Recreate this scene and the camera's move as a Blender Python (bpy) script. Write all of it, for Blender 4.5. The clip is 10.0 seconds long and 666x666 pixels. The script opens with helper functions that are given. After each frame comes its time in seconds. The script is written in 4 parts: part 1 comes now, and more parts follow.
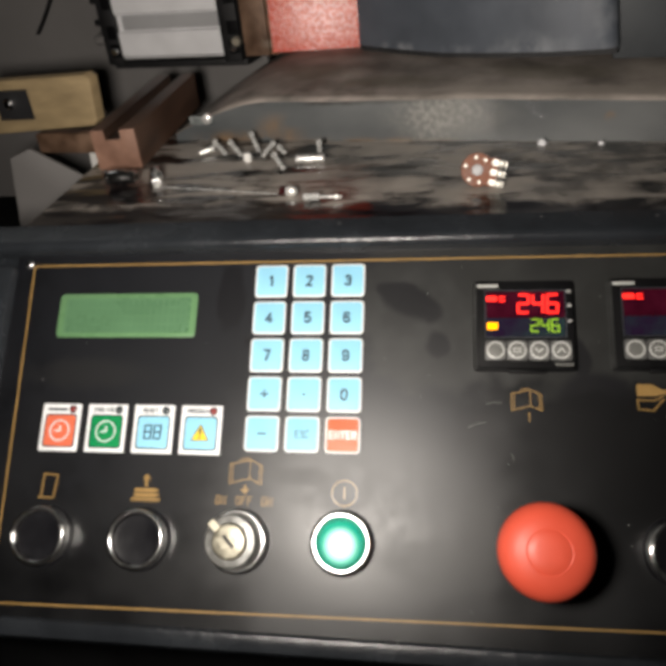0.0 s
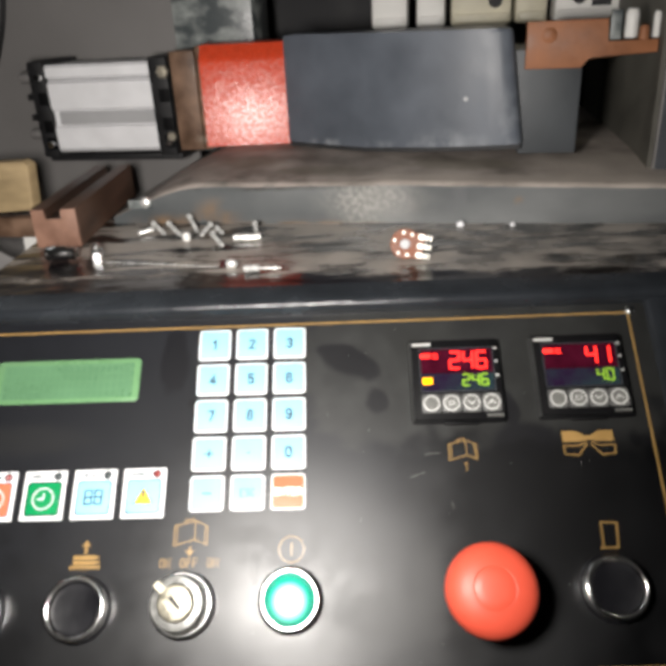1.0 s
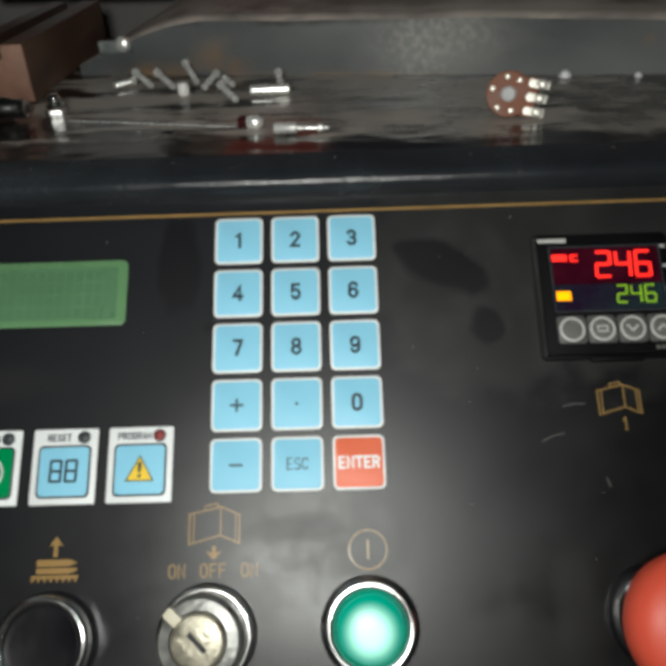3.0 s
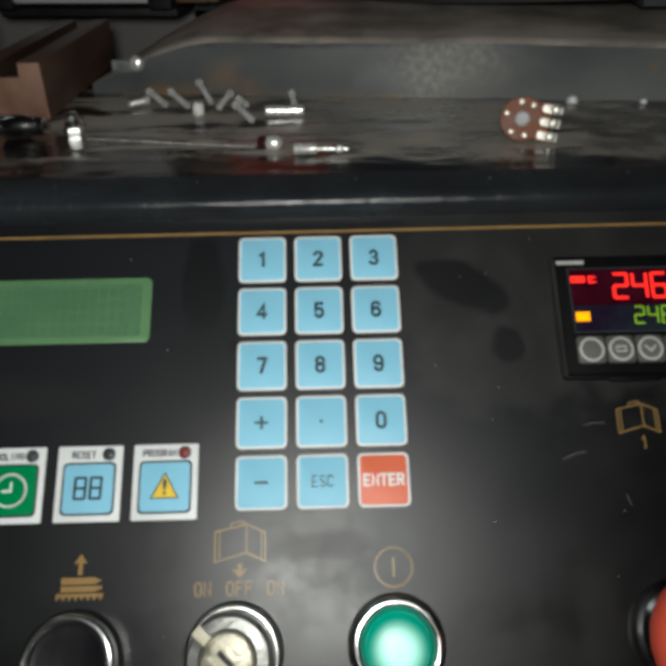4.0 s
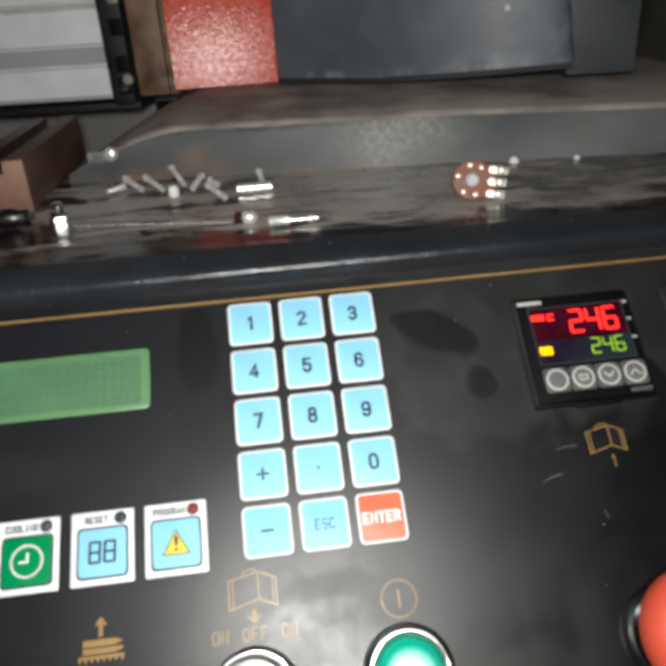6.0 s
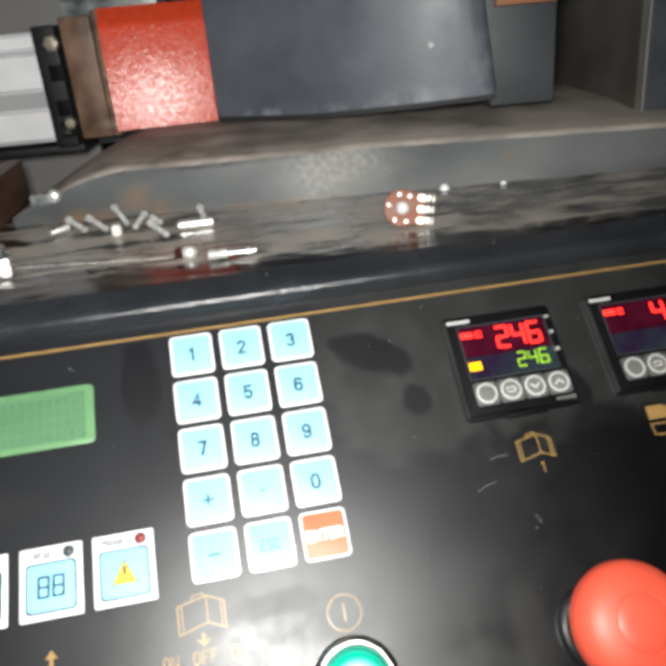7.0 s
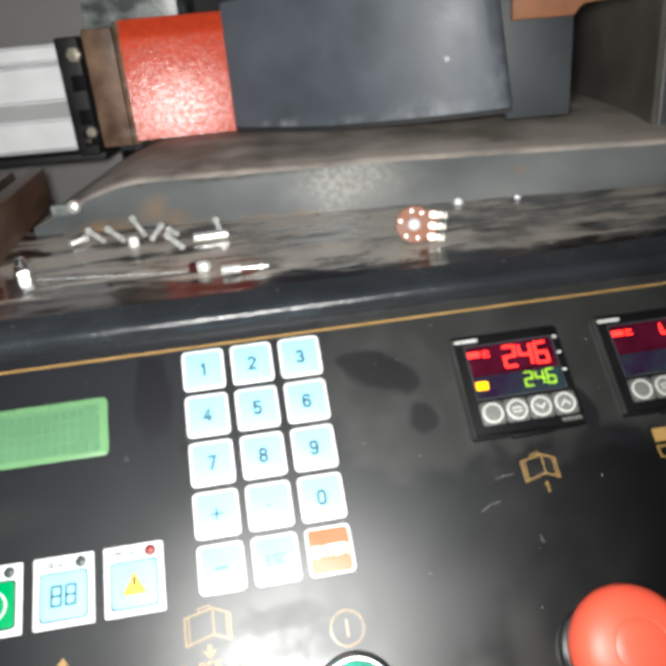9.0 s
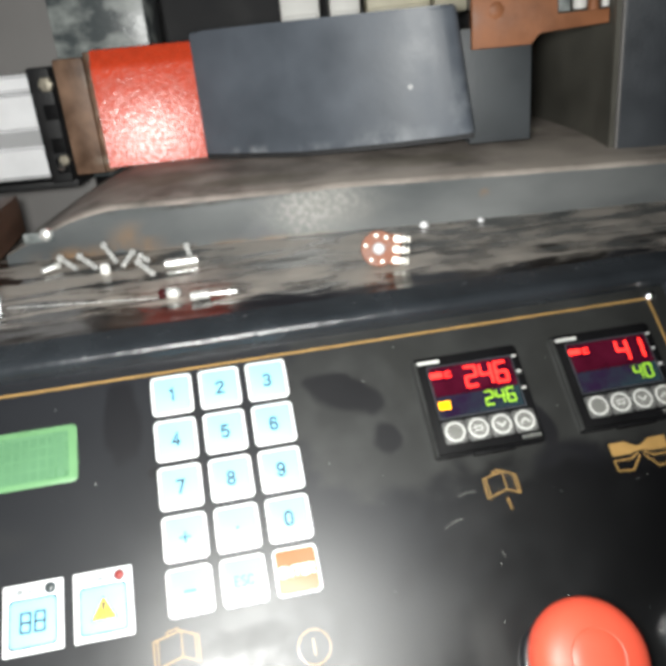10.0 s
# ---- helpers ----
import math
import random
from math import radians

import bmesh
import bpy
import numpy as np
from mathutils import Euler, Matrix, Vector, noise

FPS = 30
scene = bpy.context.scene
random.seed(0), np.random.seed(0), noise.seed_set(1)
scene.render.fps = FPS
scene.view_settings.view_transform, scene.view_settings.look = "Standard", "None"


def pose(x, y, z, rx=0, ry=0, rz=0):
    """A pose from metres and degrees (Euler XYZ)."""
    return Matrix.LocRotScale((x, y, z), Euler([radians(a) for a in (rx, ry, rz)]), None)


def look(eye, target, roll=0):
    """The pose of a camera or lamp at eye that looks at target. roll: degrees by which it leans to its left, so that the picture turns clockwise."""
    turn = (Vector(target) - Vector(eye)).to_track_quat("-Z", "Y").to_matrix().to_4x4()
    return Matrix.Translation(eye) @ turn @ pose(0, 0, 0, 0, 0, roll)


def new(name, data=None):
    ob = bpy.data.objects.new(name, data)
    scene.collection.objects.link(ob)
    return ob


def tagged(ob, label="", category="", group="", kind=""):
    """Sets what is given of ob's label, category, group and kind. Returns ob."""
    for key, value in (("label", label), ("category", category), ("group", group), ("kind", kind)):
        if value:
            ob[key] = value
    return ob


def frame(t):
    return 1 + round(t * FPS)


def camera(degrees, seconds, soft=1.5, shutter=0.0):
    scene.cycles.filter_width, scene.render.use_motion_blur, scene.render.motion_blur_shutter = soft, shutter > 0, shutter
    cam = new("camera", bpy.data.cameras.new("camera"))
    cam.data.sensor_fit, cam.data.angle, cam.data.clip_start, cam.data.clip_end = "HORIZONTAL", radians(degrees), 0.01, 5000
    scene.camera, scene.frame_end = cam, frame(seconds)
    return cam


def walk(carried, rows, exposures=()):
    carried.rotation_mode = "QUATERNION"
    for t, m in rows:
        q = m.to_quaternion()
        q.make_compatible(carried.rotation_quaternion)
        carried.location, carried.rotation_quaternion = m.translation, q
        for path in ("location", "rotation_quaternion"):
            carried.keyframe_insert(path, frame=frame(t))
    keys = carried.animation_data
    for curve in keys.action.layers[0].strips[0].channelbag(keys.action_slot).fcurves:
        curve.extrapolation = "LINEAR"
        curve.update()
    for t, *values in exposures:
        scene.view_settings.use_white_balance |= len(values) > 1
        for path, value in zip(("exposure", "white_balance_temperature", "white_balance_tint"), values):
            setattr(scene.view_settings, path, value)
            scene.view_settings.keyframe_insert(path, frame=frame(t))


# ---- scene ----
import itertools

# camera and its way
cam = camera(50.84, 10.0, soft=5.0)
PATH = [
    (0.0, 0.0999, -0.3282, 1.1742, 56.72, 5.03, 7.40),
    (0.5, 0.1028, -0.3538, 1.1687, 60.13, 5.33, 5.87),
    (1.0, 0.0888, -0.3552, 1.1612, 65.06, 2.69, 1.09),
    (1.5, 0.0779, -0.3459, 1.1544, 64.88, 2.68, -0.61),
    (2.0, 0.0565, -0.3259, 1.1422, 62.51, 0.79, -1.27),
    (2.2, 0.0505, -0.2983, 1.1254, 58.61, 0.95, 0.12),
    (3.3, 0.0450, -0.2408, 1.1041, 57.20, 2.08, -0.63),
    (3.5, 0.0430, -0.2427, 1.1065, 58.05, 1.84, -0.94),
    (4.0, 0.0319, -0.2449, 1.1069, 58.58, 0.85, -1.20),
    (4.5, 0.0271, -0.2536, 1.1104, 61.38, 1.66, -3.38),
    (5.0, 0.0198, -0.2554, 1.1123, 61.42, 2.03, -2.71),
    (5.5, 0.0180, -0.2567, 1.1122, 62.19, 2.63, -3.24),
    (6.0, 0.0223, -0.2655, 1.1133, 63.83, 3.56, -6.10),
    (7.3, 0.0349, -0.2789, 1.1191, 66.08, 4.98, -10.17),
    (7.5, 0.0365, -0.2789, 1.1233, 65.90, 5.36, -9.76),
    (8.0, 0.0337, -0.2788, 1.1236, 65.71, 4.66, -7.95),
    (8.5, 0.0327, -0.2815, 1.1252, 65.81, 4.52, -7.89),
    (9.0, 0.0373, -0.2799, 1.1256, 65.86, 4.85, -8.09),
    (9.5, 0.0393, -0.2797, 1.1265, 65.96, 5.32, -8.29),
    (10.0, 0.0443, -0.2871, 1.1301, 67.19, 5.16, -9.77),
]
walk(cam, [(t, pose(x, y, z, a, b, c)) for t, x, y, z, a, b, c in PATH],
     exposures=[(0.0, 0.6, 6950, 10), (0.5, 0.6, 6900, 10), (1.0, 1.3, 6600, 9), (1.5, 1.45, 6500, 9), (2.0, 1.6, 6500, 8), (2.2, 1.4, 6500, 6), (3.3, -0.35, 6350, 1), (4.0, -0.35, 6350, 1.5), (4.5, 0.0, 6350, 2.5),
                (5.5, 0.4, 6400, 5), (6.0, 0.52, 6400, 5.5), (7.3, 1.35, 6350, 5.5), (8.5, 1.4, 6300, 5), (10.0, 1.6, 6300, 4)])

# frames of reference: the sloping panel, and the machine behind it, which stands at a slight turn
PANEL = pose(0, 0, 1.0, 41, 0, 0)
MACH = pose(0, 0.1563, 1.0, 0, 0, -8)
MM = 0.001


def shift(x, y, z=0.0, rx=0, ry=0, rz=0):
    return pose(x * MM, y * MM, z * MM, rx, ry, rz)


# light: a dim hall with an added overhead fill, and the torch beside the lens
world = bpy.data.worlds.new("hall")
world.use_nodes = True
world.node_tree.nodes["Background"].inputs[0].default_value = (0.75, 0.85, 1.0, 1)
world.node_tree.nodes["Background"].inputs[1].default_value = 0.0025
scene.world = world
torch = new("torch", bpy.data.lights.new("torch", "SPOT"))
torch.data.energy, torch.data.color, torch.data.shadow_soft_size = 4.35, (1.0, 0.955, 0.92), 0.026
torch.data.spot_size, torch.data.spot_blend = radians(138), 1.0
torch.matrix_world = look((PANEL @ shift(24, -122, 295)).translation, (-0.015, 0.035, 1.02))
# unseen area lamp, added for the hall's faint ambient light
tube = new("ambient_fill", bpy.data.lights.new("ambient_fill", "AREA"))
tube.data.shape, tube.data.size, tube.data.size_y = "RECTANGLE", 1.2, 0.15
tube.data.energy, tube.data.color = 0.8, (0.92, 0.97, 1.0)
tube.matrix_world = look((-1.4, 0.9, 2.9), (0.0, 0.2, 1.0))


# ---- materials ----
def material(name, colour, rough=0.5, metal=0.0, scale=40.0, vary=0.25, bump=0.0, fine=400.0, rough_vary=0.1, emit=0.0, coat=0.0, tint=None, spots=0.0, stretch=(1, 1, 1), edge=(0.3, 0.72), warp=0.0):
    """A surface with colour and gloss that wander at two scales, and a fine relief."""
    m = bpy.data.materials.new(name)
    m.use_nodes = True
    nt = m.node_tree
    b = nt.nodes["Principled BSDF"]
    b.inputs["Metallic"].default_value = metal
    b.inputs["Coat Weight"].default_value = coat
    co = nt.nodes.new("ShaderNodeTexCoord")
    wide = nt.nodes.new("ShaderNodeTexNoise")
    wide.inputs["Scale"].default_value, wide.inputs["Detail"].default_value = scale, 6
    wide.inputs["Distortion"].default_value = warp
    thin = nt.nodes.new("ShaderNodeTexNoise")
    thin.inputs["Scale"].default_value, thin.inputs["Detail"].default_value = fine, 4
    grain = nt.nodes.new("ShaderNodeMapping")
    grain.inputs["Scale"].default_value = stretch
    nt.links.new(co.outputs["Object"], grain.inputs["Vector"])
    for n in (wide, thin):
        nt.links.new(grain.outputs["Vector"], n.inputs["Vector"])
    ramp = nt.nodes.new("ShaderNodeValToRGB")
    ramp.color_ramp.elements[0].position, ramp.color_ramp.elements[1].position = edge
    low = [c * (1 - vary) for c in colour]
    high = [min(1.0, c * (1 + vary)) for c in (tint or colour)]
    ramp.color_ramp.elements[0].color, ramp.color_ramp.elements[1].color = (*low, 1), (*high, 1)
    nt.links.new(wide.outputs["Fac"], ramp.inputs["Fac"])
    colour_out = ramp.outputs["Color"]
    if spots:
        mix = nt.nodes.new("ShaderNodeMixRGB")
        mix.blend_type = "MULTIPLY"
        mix.inputs["Fac"].default_value = spots
        nt.links.new(colour_out, mix.inputs["Color1"])
        nt.links.new(thin.outputs["Fac"], mix.inputs["Color2"])
        colour_out = mix.outputs["Color"]
    nt.links.new(colour_out, b.inputs["Base Color"])
    r = nt.nodes.new("ShaderNodeMapRange")
    r.inputs["From Min"].default_value, r.inputs["From Max"].default_value = edge
    r.inputs["To Min"].default_value, r.inputs["To Max"].default_value = max(0.02, rough - rough_vary), min(1, rough + rough_vary)
    nt.links.new(wide.outputs["Fac"], r.inputs["Value"])
    nt.links.new(r.outputs["Result"], b.inputs["Roughness"])
    if bump:
        bp = nt.nodes.new("ShaderNodeBump")
        bp.inputs["Strength"].default_value, bp.inputs["Distance"].default_value = bump, 0.0006
        nt.links.new(thin.outputs["Fac"], bp.inputs["Height"])
        nt.links.new(bp.outputs["Normal"], b.inputs["Normal"])
    if emit:
        nt.links.new(colour_out, b.inputs["Emission Color"])
        b.inputs["Emission Strength"].default_value = emit
    return m


def patch_mask(nt, centre, size, soft=0.35, ragged=0.25, turn=0.0):
    """A soft-edged oval with a ragged outline, at a place of the thing it lies on: one node output, 1 inside."""
    co = nt.nodes.new("ShaderNodeTexCoord")
    mp = nt.nodes.new("ShaderNodeMapping")
    mp.vector_type = "TEXTURE"
    mp.inputs["Location"].default_value = [c * MM for c in centre]
    mp.inputs["Rotation"].default_value = (0, 0, radians(turn))
    mp.inputs["Scale"].default_value = [c * MM for c in size]
    nt.links.new(co.outputs["Object"], mp.inputs["Vector"])
    ln = nt.nodes.new("ShaderNodeVectorMath")
    ln.operation = "LENGTH"
    nt.links.new(mp.outputs["Vector"], ln.inputs[0])
    ns = nt.nodes.new("ShaderNodeTexNoise")
    ns.inputs["Scale"].default_value, ns.inputs["Detail"].default_value = 90, 5
    nt.links.new(co.outputs["Object"], ns.inputs["Vector"])
    ad = nt.nodes.new("ShaderNodeMath")
    ad.operation = "MULTIPLY_ADD"
    ad.inputs[1].default_value = ragged * 4
    nt.links.new(ns.outputs["Fac"], ad.inputs[0])
    nt.links.new(ln.outputs["Value"], ad.inputs[2])
    mr = nt.nodes.new("ShaderNodeMapRange")
    mr.interpolation_type = "SMOOTHSTEP"
    mr.inputs["From Min"].default_value, mr.inputs["From Max"].default_value = 1 - soft + ragged * 2, 1 + soft + ragged * 2
    mr.inputs["To Min"].default_value, mr.inputs["To Max"].default_value = 1, 0
    nt.links.new(ad.outputs["Value"], mr.inputs["Value"])
    return mr.outputs["Result"]


def stain(m, masks, colour, strength=1.0, rough=None, soft=0.35, speckle=0.0):
    """Lays a stain of one colour over a material where the masks stand."""
    nt = m.node_tree
    b = nt.nodes["Principled BSDF"]
    for centre, size, *turn in masks:
        mask = patch_mask(nt, centre, size, soft, turn=turn[0] if turn else 0.0)
        if speckle:
            fleck = nt.nodes.new("ShaderNodeTexNoise")
            fleck.inputs["Scale"].default_value, fleck.inputs["Detail"].default_value = speckle, 5
            co = nt.nodes.new("ShaderNodeTexCoord")
            nt.links.new(co.outputs["Object"], fleck.inputs["Vector"])
            gate = nt.nodes.new("ShaderNodeMapRange")
            gate.inputs["From Min"].default_value, gate.inputs["From Max"].default_value = 0.42, 0.66
            nt.links.new(fleck.outputs["Fac"], gate.inputs["Value"])
            both = nt.nodes.new("ShaderNodeMath")
            both.operation = "MULTIPLY"
            nt.links.new(mask, both.inputs[0])
            nt.links.new(gate.outputs["Result"], both.inputs[1])
            mask = both.outputs["Value"]
        amount = nt.nodes.new("ShaderNodeMath")
        amount.operation = "MULTIPLY"
        amount.inputs[1].default_value = strength
        nt.links.new(mask, amount.inputs[0])
        for socket, value in (("Base Color", (*colour, 1)), ("Roughness", rough)):
            if value is None:
                continue
            old = b.inputs[socket].links[0].from_socket
            if socket == "Base Color":
                mix = nt.nodes.new("ShaderNodeMixRGB")
                mix.inputs["Color2"].default_value = value
                nt.links.new(old, mix.inputs["Color1"])
                nt.links.new(amount.outputs["Value"], mix.inputs["Fac"])
                nt.links.new(mix.outputs["Color"], b.inputs[socket])
            else:
                mix = nt.nodes.new("ShaderNodeMix")
                mix.inputs[3].default_value = value
                nt.links.new(old, mix.inputs[2])
                nt.links.new(amount.outputs["Value"], mix.inputs[0])
                nt.links.new(mix.outputs[0], b.inputs[socket])
    return m


# black film under a haze of dust: wiped off in a ragged edge below the controllers, touched clean by fingers
PANEL_FILM = material("panel_film", (0.0031, 0.0033, 0.0040), 0.36, 0, 22, 0.4, 0.06, 900, 0.045, tint=(0.0060, 0.0062, 0.0068), edge=(0.36, 0.66))
# dust haze on the left and middle; its bluish tint paints in the glare's skirts
stain(PANEL_FILM, [((-60, -40, 0), (95, 85, 30)), ((70, -4, 0), (150, 12, 30)), ((70, -60, 0), (40, 70, 30))], (0.0115, 0.0125, 0.0155), 0.75, 0.40, 0.6)
stain(PANEL_FILM, [((98, -24, 0), (48, 43, 30)), ((160, -18, 0), (56, 50, 30)), ((214, -14, 0), (44, 56, 30))], (0.0185, 0.019, 0.018), 0.8, 0.44, 0.18)
stain(PANEL_FILM, [((160, -14, 0), (84, 46, 30)), ((84, -34, 0), (26, 26, 30))], (0.034, 0.035, 0.034), 0.55, None, 0.4, 42)
stain(PANEL_FILM, [((-13, -18, 0), (7.5, 19, 30)), ((82, -20.5, 0), (18, 8, 30), -28), ((97, -44, 0), (6, 7, 30)), ((166, -50, 0), (5, 9, 30), 20), ((172, -68, 0), (16, 10, 30))], (0.0036, 0.0036, 0.0052), 0.85, 0.40, 0.22)
stain(PANEL_FILM, [((-1.3, -42.3, 0), (2.4, 2.4, 30))], (0.0018, 0.0018, 0.0024), 0.9, 0.4, 0.14)
stain(PANEL_FILM, [((208, -104, 0), (46, 34, 30)), ((166, -84, 0), (24, 15, 30), 15), ((60, -165, 0), (20, 6, 30))], (0.0018, 0.0018, 0.0022), 0.75, 0.36, 0.3)
stain(PANEL_FILM, [((-90, -60, 0), (30, 8, 30)), ((95, -150, 0), (26, 12, 30)), ((28, -112, 0), (20, 4, 30)), ((118, -140, 0), (7, 22, 30))], (0.016, 0.016, 0.0155), 0.5, 0.46, 0.5)


def gaussian_gloss(m, ior=1.5, spread=0.2, share=0.33):
    """Lays a compact Beckmann gloss over a material in place of its own: a tight lobe within a wider, hazier one."""
    nt = m.node_tree
    b = nt.nodes["Principled BSDF"]
    b.inputs["Specular IOR Level"].default_value = 0.0
    rough = b.inputs["Roughness"].links[0].from_socket
    wider = nt.nodes.new("ShaderNodeMath")
    wider.inputs[1].default_value = spread
    nt.links.new(rough, wider.inputs[0])
    lobes = nt.nodes.new("ShaderNodeMixShader")
    lobes.inputs["Fac"].default_value = share
    for k, source in enumerate((rough, wider.outputs["Value"])):
        sheen = nt.nodes.new("ShaderNodeBsdfAnisotropic")
        sheen.distribution = "BECKMANN"
        sheen.inputs["Color"].default_value = (1, 1, 1, 1)
        nt.links.new(source, sheen.inputs["Roughness"])
        nt.links.new(b.inputs["Normal"].links[0].from_socket, sheen.inputs["Normal"])
        nt.links.new(sheen.outputs["BSDF"], lobes.inputs[1 + k])
    fresnel = nt.nodes.new("ShaderNodeFresnel")
    fresnel.inputs["IOR"].default_value = ior
    mix = nt.nodes.new("ShaderNodeMixShader")
    nt.links.new(fresnel.outputs["Fac"], mix.inputs["Fac"])
    nt.links.new(b.outputs["BSDF"], mix.inputs[1])
    nt.links.new(lobes.outputs["Shader"], mix.inputs[2])
    nt.links.new(mix.outputs["Shader"], nt.nodes["Material Output"].inputs["Surface"])


stain(PANEL_FILM, [((30, -116, 0), (46, 24, 30)), ((84, -140, 0), (24, 26, 30))], (0.011, 0.011, 0.0105), 0.35, 0.46, 0.6, 150)
gaussian_gloss(PANEL_FILM)
RIM_PAINT = material("rim_paint", (0.021, 0.024, 0.028), 0.25, 0, 30, 0.3, 0.5, 700, 0.07)
TRAY_OIL = material("oily_tray", (0.012, 0.011, 0.011), 0.26, 0, 58, 0.3, 0.36, 150, 0.19, tint=(0.31, 0.28, 0.25), stretch=(0.36, 1, 1), edge=(0.41, 0.57), warp=0.5)
stain(TRAY_OIL, [((250, 95, 17), (150, 40, 40)), ((40, 118, 17), (70, 18, 40))], (0.34, 0.305, 0.27), 0.6, 0.42, 0.5, 55)
stain(TRAY_OIL, [((240, 76, 17), (150, 34, 40), 12), ((90, 90, 17), (60, 26, 40), -8)], (0.02, 0.019, 0.016), 0.75, 0.14, 0.5, 38)
stain(TRAY_OIL, [((-60, 27, 17), (130, 22, 40)), ((120, 20, 17), (150, 15, 40)), ((-110, 70, 17), (40, 22, 40))], (0.008, 0.006, 0.007), 0.9, 0.16)
FACE_PAINT = material("grey_paint", (0.082, 0.092, 0.098), 0.36, 0, 16, 0.3, 0.3, 220, 0.1, tint=(0.13, 0.135, 0.135), stretch=(0.5, 1, 1))
stain(FACE_PAINT, [((-16, 0, 22), (16, 40, 12)), ((-36, 0, 14), (20, 40, 5)), ((60, 0, 16), (60, 40, 3)), ((205, 0, 33), (3, 40, 3)), ((-45, 0, 18), (30, 40, 6))], (0.26, 0.145, 0.06), 0.7, 0.55, 0.6, 45)
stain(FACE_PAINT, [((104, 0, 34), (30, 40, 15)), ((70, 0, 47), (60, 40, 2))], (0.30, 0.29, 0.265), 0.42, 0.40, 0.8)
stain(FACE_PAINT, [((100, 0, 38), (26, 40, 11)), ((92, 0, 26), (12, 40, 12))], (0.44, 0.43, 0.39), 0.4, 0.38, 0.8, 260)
stain(FACE_PAINT, [((70, 0, 9), (60, 40, 3.5)), ((220, 0, 8), (90, 40, 2.2))], (0.46, 0.37, 0.28), 0.75, 0.5, 0.4, 90)
stain(FACE_PAINT, [((20, 0, 45), (70, 40, 3)), ((200, 0, 45), (40, 40, 1.5))], (0.03, 0.026, 0.022), 0.8, 0.5, 0.5, 60)
SHEET = material("sheet_grey", (0.22, 0.21, 0.205), 0.6, 0, 8, 0.1, 0.2, 300)
SLAB_PAINT = material("slate_paint", (0.095, 0.108, 0.13), 0.44, 0, 24, 0.22, 0.14, 450, 0.09)
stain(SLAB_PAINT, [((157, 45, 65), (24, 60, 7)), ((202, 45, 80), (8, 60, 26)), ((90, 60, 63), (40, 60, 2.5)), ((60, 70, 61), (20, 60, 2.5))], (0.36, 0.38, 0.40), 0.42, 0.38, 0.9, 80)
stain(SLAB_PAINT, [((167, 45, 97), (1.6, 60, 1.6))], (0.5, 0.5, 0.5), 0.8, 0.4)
DUST = material("dusty_shelf", (0.24, 0.21, 0.185), 0.8, 0, 30, 0.35, 0.6, 300, tint=(0.33, 0.29, 0.26))
stain(DUST, [((200, 9, 50), (150, 7, 30)), ((270, 30, 50), (50, 40, 30))], (0.46, 0.41, 0.36), 0.55)
stain(DUST, [((-100, 10, 40), (36, 90, 60))], (0.13, 0.122, 0.11), 0.8)
stain(DUST, [((60, 26, 50), (36, 9, 30)), ((170, 40, 50), (40, 14, 30)), ((0, 50, 50), (24, 16, 30))], (0.15, 0.135, 0.10), 0.5)
stain(DUST, [((10, 8, 50), (60, 12, 30)), ((-50, 14, 46), (30, 12, 30))], (0.42, 0.35, 0.32), 0.6, None, 0.5, 60)
STEEL = material("bright_steel", (0.92, 0.92, 0.89), 0.27, 0.6, 120, 0.1, 0.1, 800)
STRIP = material("strip_grey", (0.42, 0.42, 0.43), 0.5, 0, 30, 0.08, 0.1, 400)
RED_PAINT = material("red_paint", (0.66, 0.062, 0.02), 0.6, 0, 160, 0.1, 0.62, 520, 0.1)
red_shader = RED_PAINT.node_tree.nodes["Principled BSDF"]
red_shader.inputs["Coat Weight"].default_value, red_shader.inputs["Coat Roughness"].default_value, red_shader.inputs["Coat IOR"].default_value = 1.0, 0.31, 2.0
red_shader.inputs["Specular IOR Level"].default_value = 0.15
RED_PAINT.node_tree.links.new(red_shader.inputs["Normal"].links[0].from_socket, red_shader.inputs["Coat Normal"])
hammer = RED_PAINT.node_tree.nodes.new("ShaderNodeTexNoise")
hammer.inputs["Scale"].default_value, hammer.inputs["Detail"].default_value = 330, 4
hammer_at = RED_PAINT.node_tree.nodes.new("ShaderNodeTexCoord")
gloss = RED_PAINT.node_tree.nodes.new("ShaderNodeMapRange")
gloss.inputs["From Min"].default_value, gloss.inputs["From Max"].default_value = 0.4, 0.6
gloss.inputs["To Min"].default_value, gloss.inputs["To Max"].default_value = 0.4, 1.0
RED_PAINT.node_tree.links.new(hammer_at.outputs["Object"], hammer.inputs["Vector"])
RED_PAINT.node_tree.links.new(hammer.outputs["Fac"], gloss.inputs["Value"])
RED_PAINT.node_tree.links.new(gloss.outputs["Result"], red_shader.inputs["Coat Weight"])
ALU = material("aluminium", (0.88, 0.88, 0.90), 0.5, 0.1, 50, 0.05, 0.1, 600)
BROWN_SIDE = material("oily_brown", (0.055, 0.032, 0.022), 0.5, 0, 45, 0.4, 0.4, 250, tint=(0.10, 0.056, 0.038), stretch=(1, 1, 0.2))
MOTTLED = material("mottled_casting", (0.10, 0.115, 0.12), 0.4, 0, 45, 0.2, 0.4, 250, 0.1, tint=(0.27, 0.29, 0.28), stretch=(1, 1, 1.4), edge=(0.45, 0.68))
PLATE_BROWN = material("stained_plate", (0.135, 0.075, 0.045), 0.55, 0, 60, 0.35, 0.4, 250, tint=(0.19, 0.115, 0.075))
